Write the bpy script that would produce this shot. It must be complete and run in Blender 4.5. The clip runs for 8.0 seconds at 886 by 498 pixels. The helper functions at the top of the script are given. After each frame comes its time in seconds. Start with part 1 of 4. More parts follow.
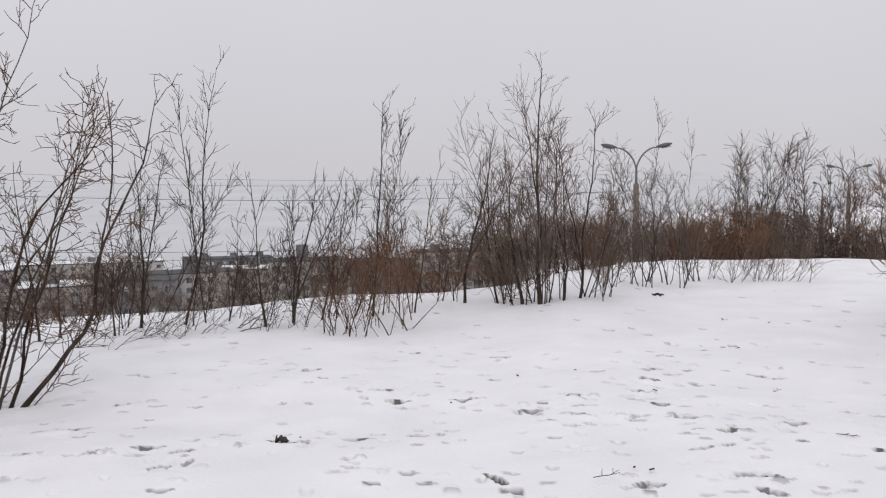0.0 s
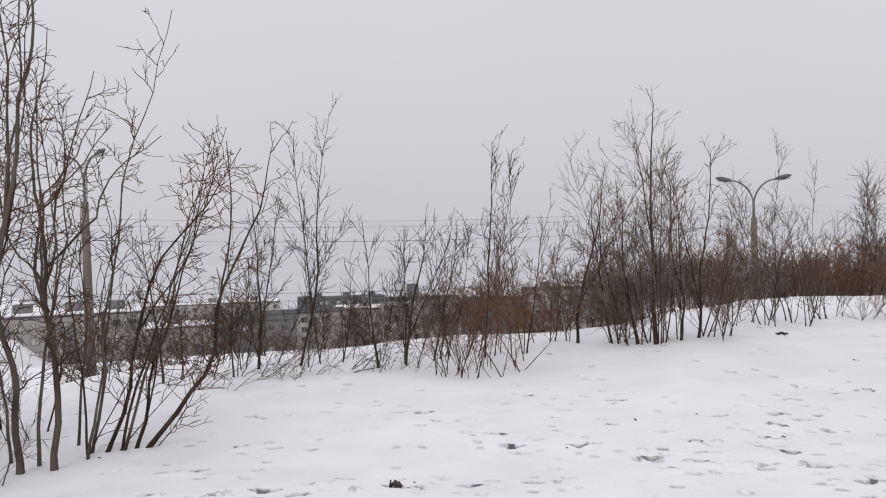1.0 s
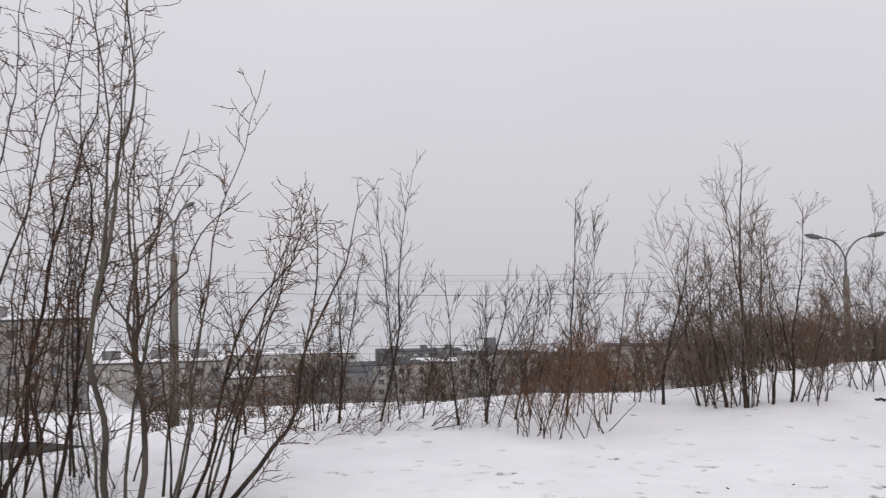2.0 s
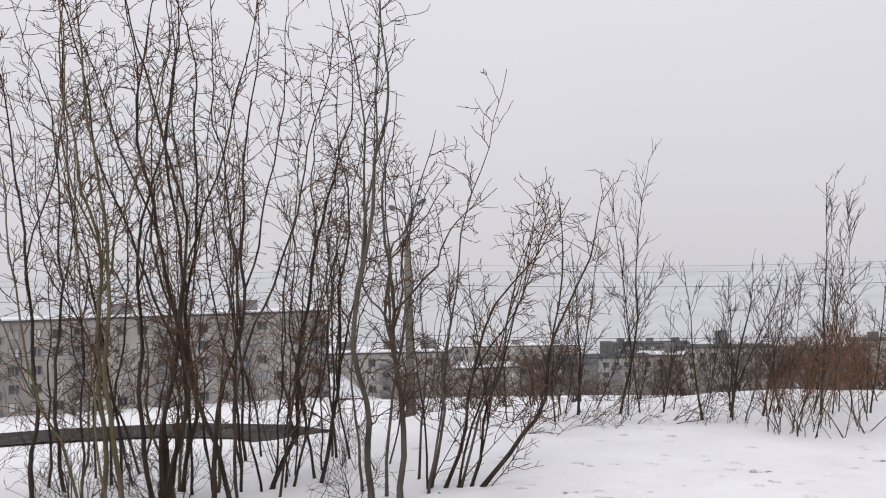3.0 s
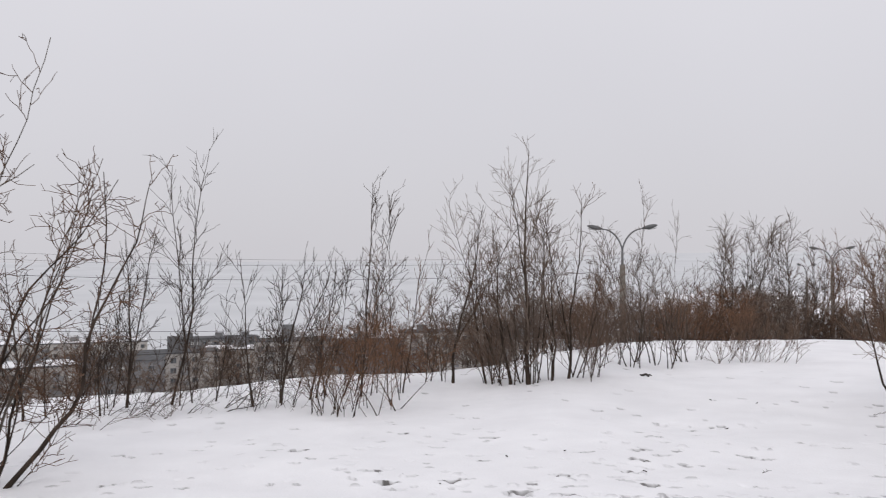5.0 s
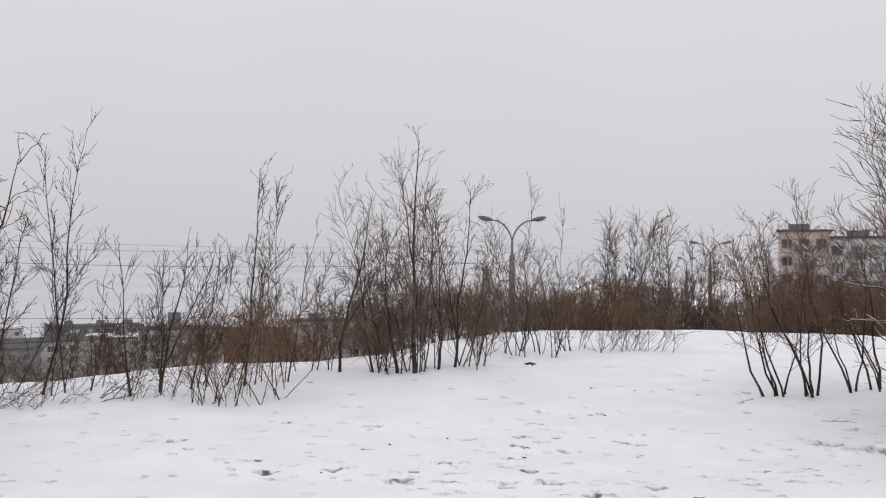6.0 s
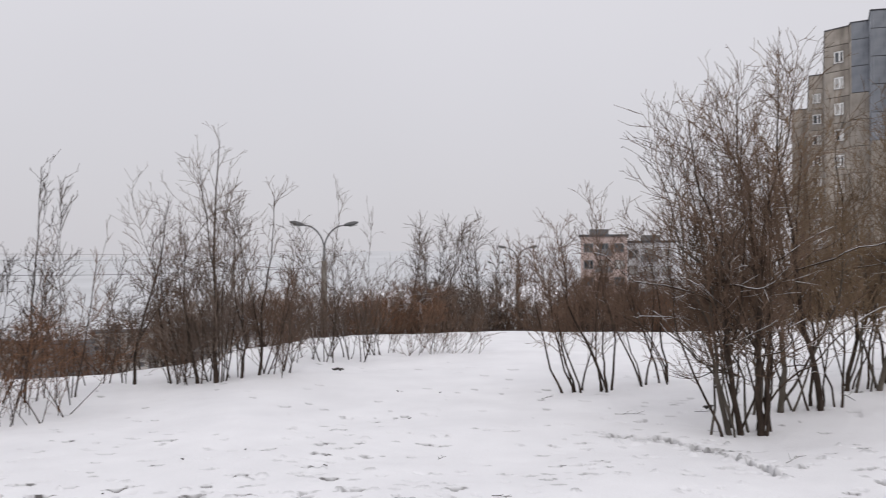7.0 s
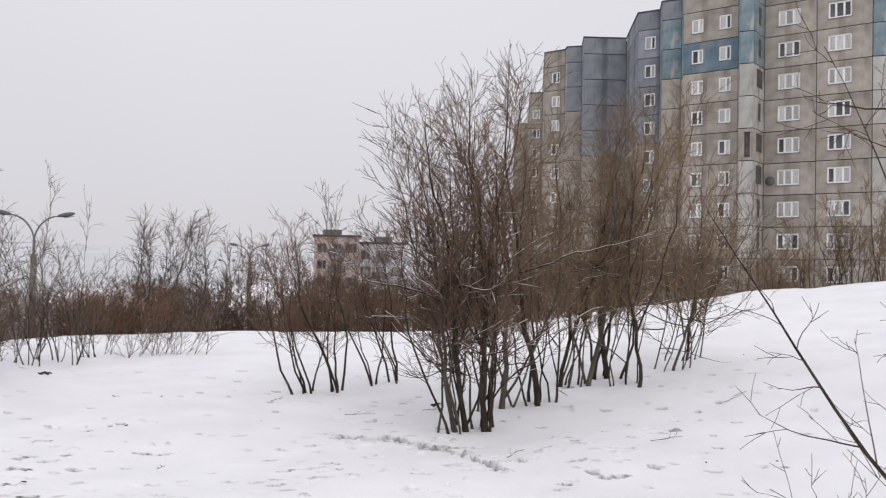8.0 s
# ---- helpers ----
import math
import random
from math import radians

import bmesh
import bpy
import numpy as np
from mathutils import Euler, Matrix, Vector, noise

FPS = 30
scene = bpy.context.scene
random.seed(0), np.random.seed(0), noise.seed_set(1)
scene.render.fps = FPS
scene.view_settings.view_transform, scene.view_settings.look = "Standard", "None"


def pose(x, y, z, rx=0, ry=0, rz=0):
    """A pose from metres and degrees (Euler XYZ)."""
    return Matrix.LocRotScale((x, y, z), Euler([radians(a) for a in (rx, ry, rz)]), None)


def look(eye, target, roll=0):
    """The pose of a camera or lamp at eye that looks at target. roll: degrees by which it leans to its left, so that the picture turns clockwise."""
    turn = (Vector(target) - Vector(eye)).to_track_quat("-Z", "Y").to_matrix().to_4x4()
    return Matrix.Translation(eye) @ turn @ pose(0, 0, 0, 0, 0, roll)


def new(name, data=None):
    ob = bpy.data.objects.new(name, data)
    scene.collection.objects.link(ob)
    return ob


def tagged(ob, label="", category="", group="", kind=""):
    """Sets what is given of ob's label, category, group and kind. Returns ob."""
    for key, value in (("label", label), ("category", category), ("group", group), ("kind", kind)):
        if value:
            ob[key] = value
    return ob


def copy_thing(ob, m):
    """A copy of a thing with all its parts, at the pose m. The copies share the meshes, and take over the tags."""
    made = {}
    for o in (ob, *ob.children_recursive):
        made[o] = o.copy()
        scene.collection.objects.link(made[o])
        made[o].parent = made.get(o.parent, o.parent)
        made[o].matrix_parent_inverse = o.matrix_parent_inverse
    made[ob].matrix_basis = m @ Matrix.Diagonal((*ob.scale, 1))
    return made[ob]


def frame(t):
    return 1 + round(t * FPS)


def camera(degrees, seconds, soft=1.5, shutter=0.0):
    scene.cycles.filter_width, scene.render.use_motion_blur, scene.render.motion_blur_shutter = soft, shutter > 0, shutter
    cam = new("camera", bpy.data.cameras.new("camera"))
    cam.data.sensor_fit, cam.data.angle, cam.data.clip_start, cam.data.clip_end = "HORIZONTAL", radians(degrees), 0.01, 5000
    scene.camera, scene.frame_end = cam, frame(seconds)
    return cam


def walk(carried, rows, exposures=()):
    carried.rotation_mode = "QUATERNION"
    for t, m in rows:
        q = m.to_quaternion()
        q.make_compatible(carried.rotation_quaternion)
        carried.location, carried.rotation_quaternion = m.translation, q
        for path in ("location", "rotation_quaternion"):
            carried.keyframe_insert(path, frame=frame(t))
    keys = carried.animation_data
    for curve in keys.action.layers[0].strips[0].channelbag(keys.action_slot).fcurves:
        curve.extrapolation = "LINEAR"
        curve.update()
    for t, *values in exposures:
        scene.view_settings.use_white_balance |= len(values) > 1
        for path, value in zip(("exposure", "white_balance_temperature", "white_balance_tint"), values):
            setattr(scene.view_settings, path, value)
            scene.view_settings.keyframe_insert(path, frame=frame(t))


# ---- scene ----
cam = camera(52.46, 8.0, soft=1.05, shutter=0.15)
PATH = [
    (0, look((0.094, 0.240, 1.658), (0.081, 2.236, 1.525), -0.57)),
    (0.5, look((0.069, 0.256, 1.683), (-0.070, 2.249, 1.606), -1.20)),
    (1, look((0.073, 0.309, 1.681), (-0.181, 2.293, 1.637), -1.64)),
    (1.5, look((0.066, 0.370, 1.699), (-0.251, 2.345, 1.693), -1.55)),
    (1.7, look((0.059, 0.381, 1.713), (-0.273, 2.352, 1.759), -1.26)),
    (2.8, look((-0.133, 0.217, 1.705), (-0.954, 2.038, 1.802), -0.96)),
    (3, look((-0.129, 0.200, 1.720), (-1.012, 1.992, 1.792), -1.47)),
    (3.5, look((-0.012, 0.097, 1.793), (-0.916, 1.880, 1.862), -1.77)),
    (4, look((-0.082, 0.104, 1.813), (-0.646, 2.023, 1.858), -2.31)),
    (4.5, look((0.049, 0.070, 1.678), (-0.190, 2.054, 1.737), -1.63)),
    (5, look((0.074, 0.159, 1.655), (0.091, 2.158, 1.700), -0.36)),
    (5.2, look((0.078, 0.176, 1.655), (0.158, 2.175, 1.683), 0.16)),
    (6.3, look((0.174, 0.178, 1.644), (0.500, 2.151, 1.665), 0.25)),
    (6.5, look((0.205, 0.188, 1.641), (0.594, 2.150, 1.663), 0.17)),
    (7, look((0.298, 0.314, 1.611), (0.949, 2.204, 1.647), -0.12)),
    (7.5, look((0.326, 0.408, 1.613), (1.304, 2.152, 1.657), -0.07)),
    (8, look((0.373, 0.483, 1.601), (1.545, 2.103, 1.641), 1.03)),
]
walk(cam, PATH, exposures=[(0.0, 0.0), (1.7, 0.0), (3.0, 0.12), (4.2, 0.1), (5.0, 0.03), (6.5, 0.02), (7.2, 0.04), (8.0, 0.14)])

# ---------------------------------------------------------------- sky and light
world = bpy.data.worlds.new("overcast_sky")
scene.world = world
world.use_nodes = True
wn, wl = world.node_tree.nodes, world.node_tree.links
wn.clear()
w_out = wn.new("ShaderNodeOutputWorld")
w_bg = wn.new("ShaderNodeBackground")
w_sky = wn.new("ShaderNodeTexSky")
w_sky.sky_type, w_sky.sun_disc = "NISHITA", False
w_sky.sun_elevation, w_sky.sun_rotation = radians(39), radians(198)
w_sky.air_density, w_sky.dust_density = 1.0, 4.0
w_bg.inputs["Strength"].default_value = 0.1
# cloud deck: brighter overhead than at the horizon, slightly uneven
w_co = wn.new("ShaderNodeTexCoord")
w_sep = wn.new("ShaderNodeSeparateXYZ")
wl.new(w_co.outputs["Generated"], w_sep.inputs[0])
w_ramp = wn.new("ShaderNodeValToRGB")
w_ramp.color_ramp.elements[0].position, w_ramp.color_ramp.elements[0].color = 0.0, (6.25, 6.12, 6.5, 1)
w_ramp.color_ramp.elements[1].position, w_ramp.color_ramp.elements[1].color = 0.9, (9.55, 9.4, 9.75, 1)
e = w_ramp.color_ramp.elements.new(0.25)
e.color = (7.12, 7.0, 7.42, 1)
wl.new(w_sep.outputs["Z"], w_ramp.inputs[0])
w_noise = wn.new("ShaderNodeTexNoise")
w_noise.inputs["Scale"].default_value, w_noise.inputs["Detail"].default_value = 2.2, 3.0
wl.new(w_co.outputs["Generated"], w_noise.inputs["Vector"])
w_nr = wn.new("ShaderNodeMapRange")
w_nr.inputs["To Min"].default_value, w_nr.inputs["To Max"].default_value = 0.95, 1.05
wl.new(w_noise.outputs["Fac"], w_nr.inputs["Value"])
w_mul = wn.new("ShaderNodeMix")
w_mul.data_type, w_mul.blend_type = "RGBA", "MULTIPLY"
w_mul.inputs["Factor"].default_value = 1.0
wl.new(w_ramp.outputs["Color"], w_mul.inputs["A"])
wl.new(w_nr.outputs["Result"], w_mul.inputs["B"])
w_mix = wn.new("ShaderNodeMix")
w_mix.data_type = "RGBA"
w_mix.inputs["Factor"].default_value = 0.94
wl.new(w_sky.outputs["Color"], w_mix.inputs["A"])
wl.new(w_mul.outputs["Result"], w_mix.inputs["B"])
wl.new(w_mix.outputs["Result"], w_bg.inputs["Color"])
wl.new(w_bg.outputs[0], w_out.inputs[0])

sun = new("sun", bpy.data.lights.new("sun", "SUN"))
sun.data.energy, sun.data.angle, sun.data.color = 0.5, radians(25), (1.0, 0.97, 0.94)
sun.matrix_world = look((-10, -30, 26), (0, 0, 0))


# ---------------------------------------------------------------- materials
def mat(name, a, b, scale=4.0, rough=0.9, bump=0.3, bump_scale=30.0, metal=0.0, stretch=(1, 1, 1), per_object=0.0, stain=None, dist=0.02):
    m = bpy.data.materials.new(name)
    m.use_nodes = True
    n, l = m.node_tree.nodes, m.node_tree.links
    bs = n["Principled BSDF"]
    bs.inputs["Roughness"].default_value, bs.inputs["Metallic"].default_value = rough, metal
    if rough >= 0.85:
        bs.inputs["Specular IOR Level"].default_value = 0.15
    co = n.new("ShaderNodeTexCoord")
    mp = n.new("ShaderNodeMapping")
    mp.inputs["Scale"].default_value = stretch
    l.new(co.outputs["Object"], mp.inputs["Vector"])
    no = n.new("ShaderNodeTexNoise")
    no.inputs["Scale"].default_value, no.inputs["Detail"].default_value = scale, 5.0
    l.new(mp.outputs[0], no.inputs["Vector"])
    rp = n.new("ShaderNodeValToRGB")
    rp.color_ramp.elements[0].position, rp.color_ramp.elements[1].position = 0.32, 0.68
    rp.color_ramp.elements[0].color, rp.color_ramp.elements[1].color = (*a, 1), (*b, 1)
    l.new(no.outputs["Fac"], rp.inputs[0])
    col = rp.outputs["Color"]
    if stain:
        n2 = n.new("ShaderNodeTexNoise")
        n2.inputs["Scale"].default_value, n2.inputs["Detail"].default_value = stain[1], 6.0
        mp2 = n.new("ShaderNodeMapping")
        mp2.inputs["Scale"].default_value = stain[2]
        l.new(co.outputs["Object"], mp2.inputs["Vector"])
        l.new(mp2.outputs[0], n2.inputs["Vector"])
        r2 = n.new("ShaderNodeMapRange")
        r2.inputs["From Min"].default_value, r2.inputs["From Max"].default_value = 0.52, 0.7
        l.new(n2.outputs["Fac"], r2.inputs["Value"])
        mx = n.new("ShaderNodeMix")
        mx.data_type = "RGBA"
        l.new(r2.outputs["Result"], mx.inputs["Factor"])
        l.new(col, mx.inputs["A"])
        mx.inputs["B"].default_value = (*stain[0], 1)
        col = mx.outputs["Result"]
    if per_object:
        oi = n.new("ShaderNodeObjectInfo")
        mr = n.new("ShaderNodeMapRange")
        mr.inputs["To Min"].default_value, mr.inputs["To Max"].default_value = 1 - per_object, 1 + per_object
        l.new(oi.outputs["Random"], mr.inputs["Value"])
        hs = n.new("ShaderNodeHueSaturation")
        l.new(mr.outputs["Result"], hs.inputs["Value"])
        l.new(col, hs.inputs["Color"])
        col = hs.outputs["Color"]
    l.new(col, bs.inputs["Base Color"])
    nb = n.new("ShaderNodeTexNoise")
    nb.inputs["Scale"].default_value, nb.inputs["Detail"].default_value = bump_scale, 6.0
    l.new(mp.outputs[0], nb.inputs["Vector"])
    bp = n.new("ShaderNodeBump")
    bp.inputs["Strength"].default_value, bp.inputs["Distance"].default_value = bump, dist
    l.new(nb.outputs["Fac"], bp.inputs["Height"])
    l.new(bp.outputs[0], bs.inputs["Normal"])
    return m


SNOW = mat("snow", (0.80, 0.80, 0.825), (0.87, 0.87, 0.895), 1.3, 0.75, 0.3, 42.0, dist=0.02)
SNOW.node_tree.nodes["Principled BSDF"].inputs["Subsurface Weight"].default_value = 0.0
# shade of the undercut prints is painted into the snow, along with wet slush
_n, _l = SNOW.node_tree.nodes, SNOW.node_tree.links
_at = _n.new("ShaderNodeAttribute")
_at.attribute_name = "slush_shade"
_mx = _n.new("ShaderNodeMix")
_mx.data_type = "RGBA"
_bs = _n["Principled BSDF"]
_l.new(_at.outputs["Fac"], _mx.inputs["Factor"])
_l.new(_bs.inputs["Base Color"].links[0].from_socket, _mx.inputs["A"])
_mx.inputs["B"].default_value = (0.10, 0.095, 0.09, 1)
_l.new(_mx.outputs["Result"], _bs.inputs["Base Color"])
# haze is put into this pale tone, so the land fades into the sky
FAR_LAND = mat("far_land", (0.55, 0.56, 0.58), (0.62, 0.63, 0.65), 0.004, 0.95, 0.0, 0.05, stretch=(1, 1, 1))
ASPHALT = mat("wet_asphalt", (0.035, 0.032, 0.031), (0.065, 0.06, 0.058), 0.8, 0.95, 0.4, 60.0, stain=((0.12, 0.11, 0.11), 0.5, (1, 0.25, 1)))
BARK_DARK = mat("dark_bark", (0.026, 0.019, 0.015), (0.076, 0.056, 0.044), 9.0, 0.9, 0.6, 60.0, stretch=(1, 1, 0.35))
BARK_GREY = mat("grey_bark", (0.06, 0.052, 0.043), (0.14, 0.12, 0.10), 7.0, 0.9, 0.6, 60.0, stretch=(1, 1, 0.35))
BARK_OLIVE = mat("olive_bark", (0.085, 0.070, 0.040), (0.17, 0.14, 0.085), 6.0, 0.85, 0.5, 60.0, stretch=(1, 1, 0.35))
TWIG_NEAR = mat("dark_red_brown_twigs", (0.058, 0.033, 0.022), (0.128, 0.076, 0.050), 2.0, 0.85, 0.0, per_object=0.25)
TWIG_CLUMP = mat("deep_brown_twigs", (0.085, 0.057, 0.041), (0.18, 0.122, 0.088), 2.0, 0.85, 0.0, per_object=0.15)
TWIG_DARK = mat("dark_twigs", (0.036, 0.026, 0.021), (0.080, 0.060, 0.048), 2.0, 0.85, 0.0, per_object=0.2)
TWIG_RED = mat("reddish_twigs", (0.095, 0.062, 0.045), (0.19, 0.125, 0.09), 2.0, 0.85, 0.0, per_object=0.2)
TWIG_RUST = mat("rust_brown_twigs", (0.112, 0.060, 0.037), (0.21, 0.117, 0.070), 2.0, 0.85, 0.0, per_object=0.2)
TWIG_BROWN = mat("brown_twigs", (0.12, 0.082, 0.052), (0.235, 0.165, 0.106), 2.0, 0.85, 0.0, per_object=0.2)
TWIG_OCHRE = mat("ochre_brown_twigs", (0.135, 0.094, 0.059), (0.26, 0.185, 0.115), 2.0, 0.85, 0.0, per_object=0.15)
TWIG_GREY = mat("grey_brown_twigs", (0.085, 0.064, 0.052), (0.17, 0.13, 0.105), 2.0, 0.85, 0.0, per_object=0.2)
CONCRETE = mat("weathered_concrete", (0.27, 0.242, 0.21), (0.40, 0.362, 0.318), 0.9, 0.92, 0.4, 12.0, per_object=0.12, stain=((0.20, 0.178, 0.155), 0.8, (1, 1, 0.22)))
CONCRETE_BLUE = mat("faded_blue_panel", (0.085, 0.125, 0.165), (0.15, 0.20, 0.24), 0.8, 0.9, 0.4, 12.0, per_object=0.12, stain=((0.20, 0.21, 0.21), 0.9, (1, 1, 0.2)))
CONCRETE_SLATE = mat("slate_grey_panel", (0.20, 0.215, 0.24), (0.285, 0.30, 0.325), 0.8, 0.9, 0.4, 12.0, per_object=0.15, stain=((0.12, 0.13, 0.15), 0.7, (1, 1, 0.2)))
CONCRETE_PALE = mat("pale_flaking_panel", (0.34, 0.33, 0.31), (0.46, 0.45, 0.42), 0.9, 0.92, 0.4, 12.0, per_object=0.1, stain=((0.19, 0.18, 0.165), 1.1, (1, 1, 0.2)))
CONCRETE_TEAL = mat("faded_teal_panel", (0.12, 0.175, 0.205), (0.22, 0.275, 0.30), 0.9, 0.9, 0.4, 12.0, per_object=0.1, stain=((0.36, 0.36, 0.34), 1.6, (1, 1, 0.3)))
JOINT = mat("dark_joint", (0.07, 0.064, 0.058), (0.12, 0.112, 0.104), 2.0, 0.95, 0.2)
CITY_WALL = mat("city_panel_wall", (0.33, 0.31, 0.29), (0.43, 0.41, 0.385), 0.25, 0.93, 0.0, 3.0, per_object=0.14, stain=((0.25, 0.235, 0.22), 0.2, (1, 1, 0.3)))
CITY_DARK = mat("city_dark_wall", (0.16, 0.16, 0.165), (0.22, 0.22, 0.225), 0.3, 0.93, 0.0, 3.0, per_object=0.15)
BRICK_PINK = mat("pinkish_brick_wall", (0.44, 0.345, 0.32), (0.52, 0.425, 0.395), 0.4, 0.92, 0.0, 3.0)
PALE_BLUE = mat("pale_rendered_wall", (0.55, 0.56, 0.59), (0.63, 0.64, 0.66), 0.4, 0.92, 0.0, 3.0)
ROOF_DARK = mat("dark_roofing", (0.07, 0.07, 0.075), (0.13, 0.13, 0.135), 0.4, 0.9, 0.0, 3.0)
WHITE_FRAME = mat("white_window_frame", (0.74, 0.74, 0.74), (0.82, 0.82, 0.81), 3.0, 0.6, 0.0)
GLASS = mat("dark_window_glass", (0.035, 0.04, 0.045), (0.09, 0.095, 0.10), 0.5, 0.08, 0.0, per_object=0.5)
# pale panes: curtains, and sky reflection painted into the pane colour
PALE_PANE = mat("pale_window_pane", (0.30, 0.30, 0.29), (0.55, 0.54, 0.52), 3.0, 0.25, 0.0, stretch=(6, 6, 0.3), per_object=0.35)
POLE_CONCRETE = mat("stained_pole_concrete", (0.13, 0.115, 0.10), (0.22, 0.20, 0.18), 2.0, 0.9, 0.3, 25.0, stretch=(1, 1, 0.2))
STEEL = mat("painted_steel", (0.13, 0.13, 0.135), (0.2, 0.2, 0.205), 3.0, 0.5, 0.1, metal=0.4)
LAMP_GREY = mat("lamp_housing", (0.08, 0.082, 0.085), (0.14, 0.142, 0.145), 4.0, 0.5, 0.1)
LENS = mat("lamp_lens", (0.25, 0.26, 0.26), (0.34, 0.35, 0.35), 4.0, 0.2, 0.0)
CABLE = mat("cable", (0.04, 0.04, 0.042), (0.07, 0.07, 0.072), 3.0, 0.6, 0.0)
LITTER = mat("dark_litter", (0.025, 0.022, 0.02), (0.06, 0.05, 0.042), 12.0, 0.8, 0.4)


# ---------------------------------------------------------------- mesh helpers
def mesh_of(name, verts, faces, material, smooth=False):
    me = bpy.data.meshes.new(name)
    me.from_pydata(verts, [], faces)
    me.materials.append(material)
    if smooth:
        me.shade_smooth()
    return me


def part(name, me, parent, label=""):
    ob = new(name, me)
    ob.parent = parent
    return tagged(ob, label)


def thing(name, loc, label, category, group="", kind="", turn=0.0):
    ob = new(name)
    ob.empty_display_size = 0.2
    ob.matrix_basis = pose(*loc, 0, 0, turn)
    return tagged(ob, label, category, group, kind)


class Build:
    """Gathers tubes and boxes into one mesh."""

    def __init__(self):
        self.v, self.f, self.n = [], [], 0

    def tube(self, pts, rad, k=5, cap=True):
        pts = np.asarray(pts, float)
        rad = np.broadcast_to(np.asarray(rad, float), (len(pts),))
        ax = pts[-1] - pts[0]
        ax = ax / (np.linalg.norm(ax) + 1e-9)
        ref = np.array([1.0, 0, 0]) if abs(ax[0]) < 0.7 else np.array([0, 1.0, 0])
        u = np.cross(ax, ref)
        u /= np.linalg.norm(u)
        w = np.cross(ax, u)
        a = np.arange(k) * 2 * np.pi / k
        ring = np.cos(a)[:, None] * u + np.sin(a)[:, None] * w
        self.v.append((pts[:, None, :] + rad[:, None, None] * ring[None]).reshape(-1, 3))
        n = len(pts)
        i = (np.arange(n - 1)[:, None] * k + np.arange(k)[None]).ravel() + self.n
        j = (np.arange(n - 1)[:, None] * k + (np.arange(k)[None] + 1) % k).ravel() + self.n
        self.f.extend(np.stack([i, j, j + k, i + k], 1).tolist())
        if cap:
            self.f.append(list(range(self.n + k - 1, self.n - 1, -1)))
            self.f.append(list(range(self.n + (n - 1) * k, self.n + n * k)))
        self.n += n * k

    def box(self, lo, hi, m=None):
        (a, b, c), (d, e2, f) = lo, hi
        v = np.array([(a, b, c), (d, b, c), (d, e2, c), (a, e2, c), (a, b, f), (d, b, f), (d, e2, f), (a, e2, f)], float)
        if m is not None:
            v = np.array([m @ Vector(p) for p in v])
        self.v.append(v)
        for q in ((0, 3, 2, 1), (4, 5, 6, 7), (0, 1, 5, 4), (1, 2, 6, 5), (2, 3, 7, 6), (3, 0, 4, 7)):
            self.f.append([self.n + i for i in q])
        self.n += 8

    def mesh(self, name, material, smooth=False):
        v = np.concatenate(self.v) if self.v else np.zeros((0, 3))
        return mesh_of(name, v.tolist(), self.f, material, smooth)


# ---------------------------------------------------------------- ground
OX, OY, EYE = 0.04, 0.45, 1.6
CREST_AZ = [-180, -100, -60, -52, -43, -38.7, -32, -29, -24, -16, -11, -6.6, 0, 1.7, 7.8, 11.3, 14.7, 21, 26, 34, 40, 49, 55, 59, 62.4, 75, 120, 180]
CREST_EL = [-.12, -.14, -.16, -.166, -.168, -.166, -.150, -.141, -.135, -.130, -.123, -.118, -.115, -.112, -.092, -.082, -.077, -.074, -.073, -.073, -.062, -.039, -.021, -.013, -.006, .02, -.05, -.12]
CREST_R = ([-180, -60, -43, -32, -16, 0, 7.8, 11.3, 15, 34, 49, 60, 120, 180], [13, 10, 10.3, 11.3, 12.6, 14, 16, 18, 21, 21.5, 22, 24, 20, 13])
LOW_Z = ([-180, -60, -20, 0, 12, 25, 38, 49, 60, 180], [-3, -3.4, -3.4, -4.4, -5, -6, -5, -1.8, -1.6, -3])
FLOOR_Z = ([-180, -60, -33, -27, 4, 14, 49, 75, 180], [-10, -17, -17, -34, -34, -8, -2, -2, -10])


def terrain(x, y):
    x, y = np.asarray(x, float), np.asarray(y, float)
    dx, dy = x - OX, y - OY
    r, az = np.hypot(dx, dy), np.degrees(np.arctan2(dx, dy))
    rc = np.interp(az, *CREST_R)
    zc = EYE + np.interp(az, CREST_AZ, CREST_EL) * rc
    s = np.clip((r - 4) / (rc - 4), 0, 1)
    near = zc * s * s * (3 - 2 * s)
    o = np.maximum(r - rc, 0)
    down = zc - 0.34 * (o - 1.2 * (1 - np.exp(-o / 1.2)))
    low = np.interp(az, *LOW_Z)
    k = 3.0
    down = np.logaddexp(down * k, low * k) / k - np.logaddexp(0, (low - zc) * k) / k
    z = np.where(r <= rc, near, down)
    far = np.maximum(EYE - 0.128 * r, np.interp(az, *FLOOR_Z))
    z = np.where(r > 38, np.minimum(z, far), z)
    return z + np.clip((r - 1500) / 2500, 0, 1) ** 2 * 75


def at(az, el=None, r=None):
    """The place on the ground in a compass direction, where a sight line of that slope meets it or at that distance."""
    ex, ey = OX + 0.0062 * az, OY
    s, c = math.sin(radians(az)), math.cos(radians(az))
    if r is None:
        rr = np.arange(2.5, 40, 0.05)
        gap = EYE + el * rr - terrain(ex + rr * s, ey + rr * c)
        hit = np.nonzero(gap <= 0)[0]
        r = rr[hit[0]] if len(hit) else 24.0
    x, y = ex + r * s, ey + r * c
    return x, y, float(terrain(x, y))


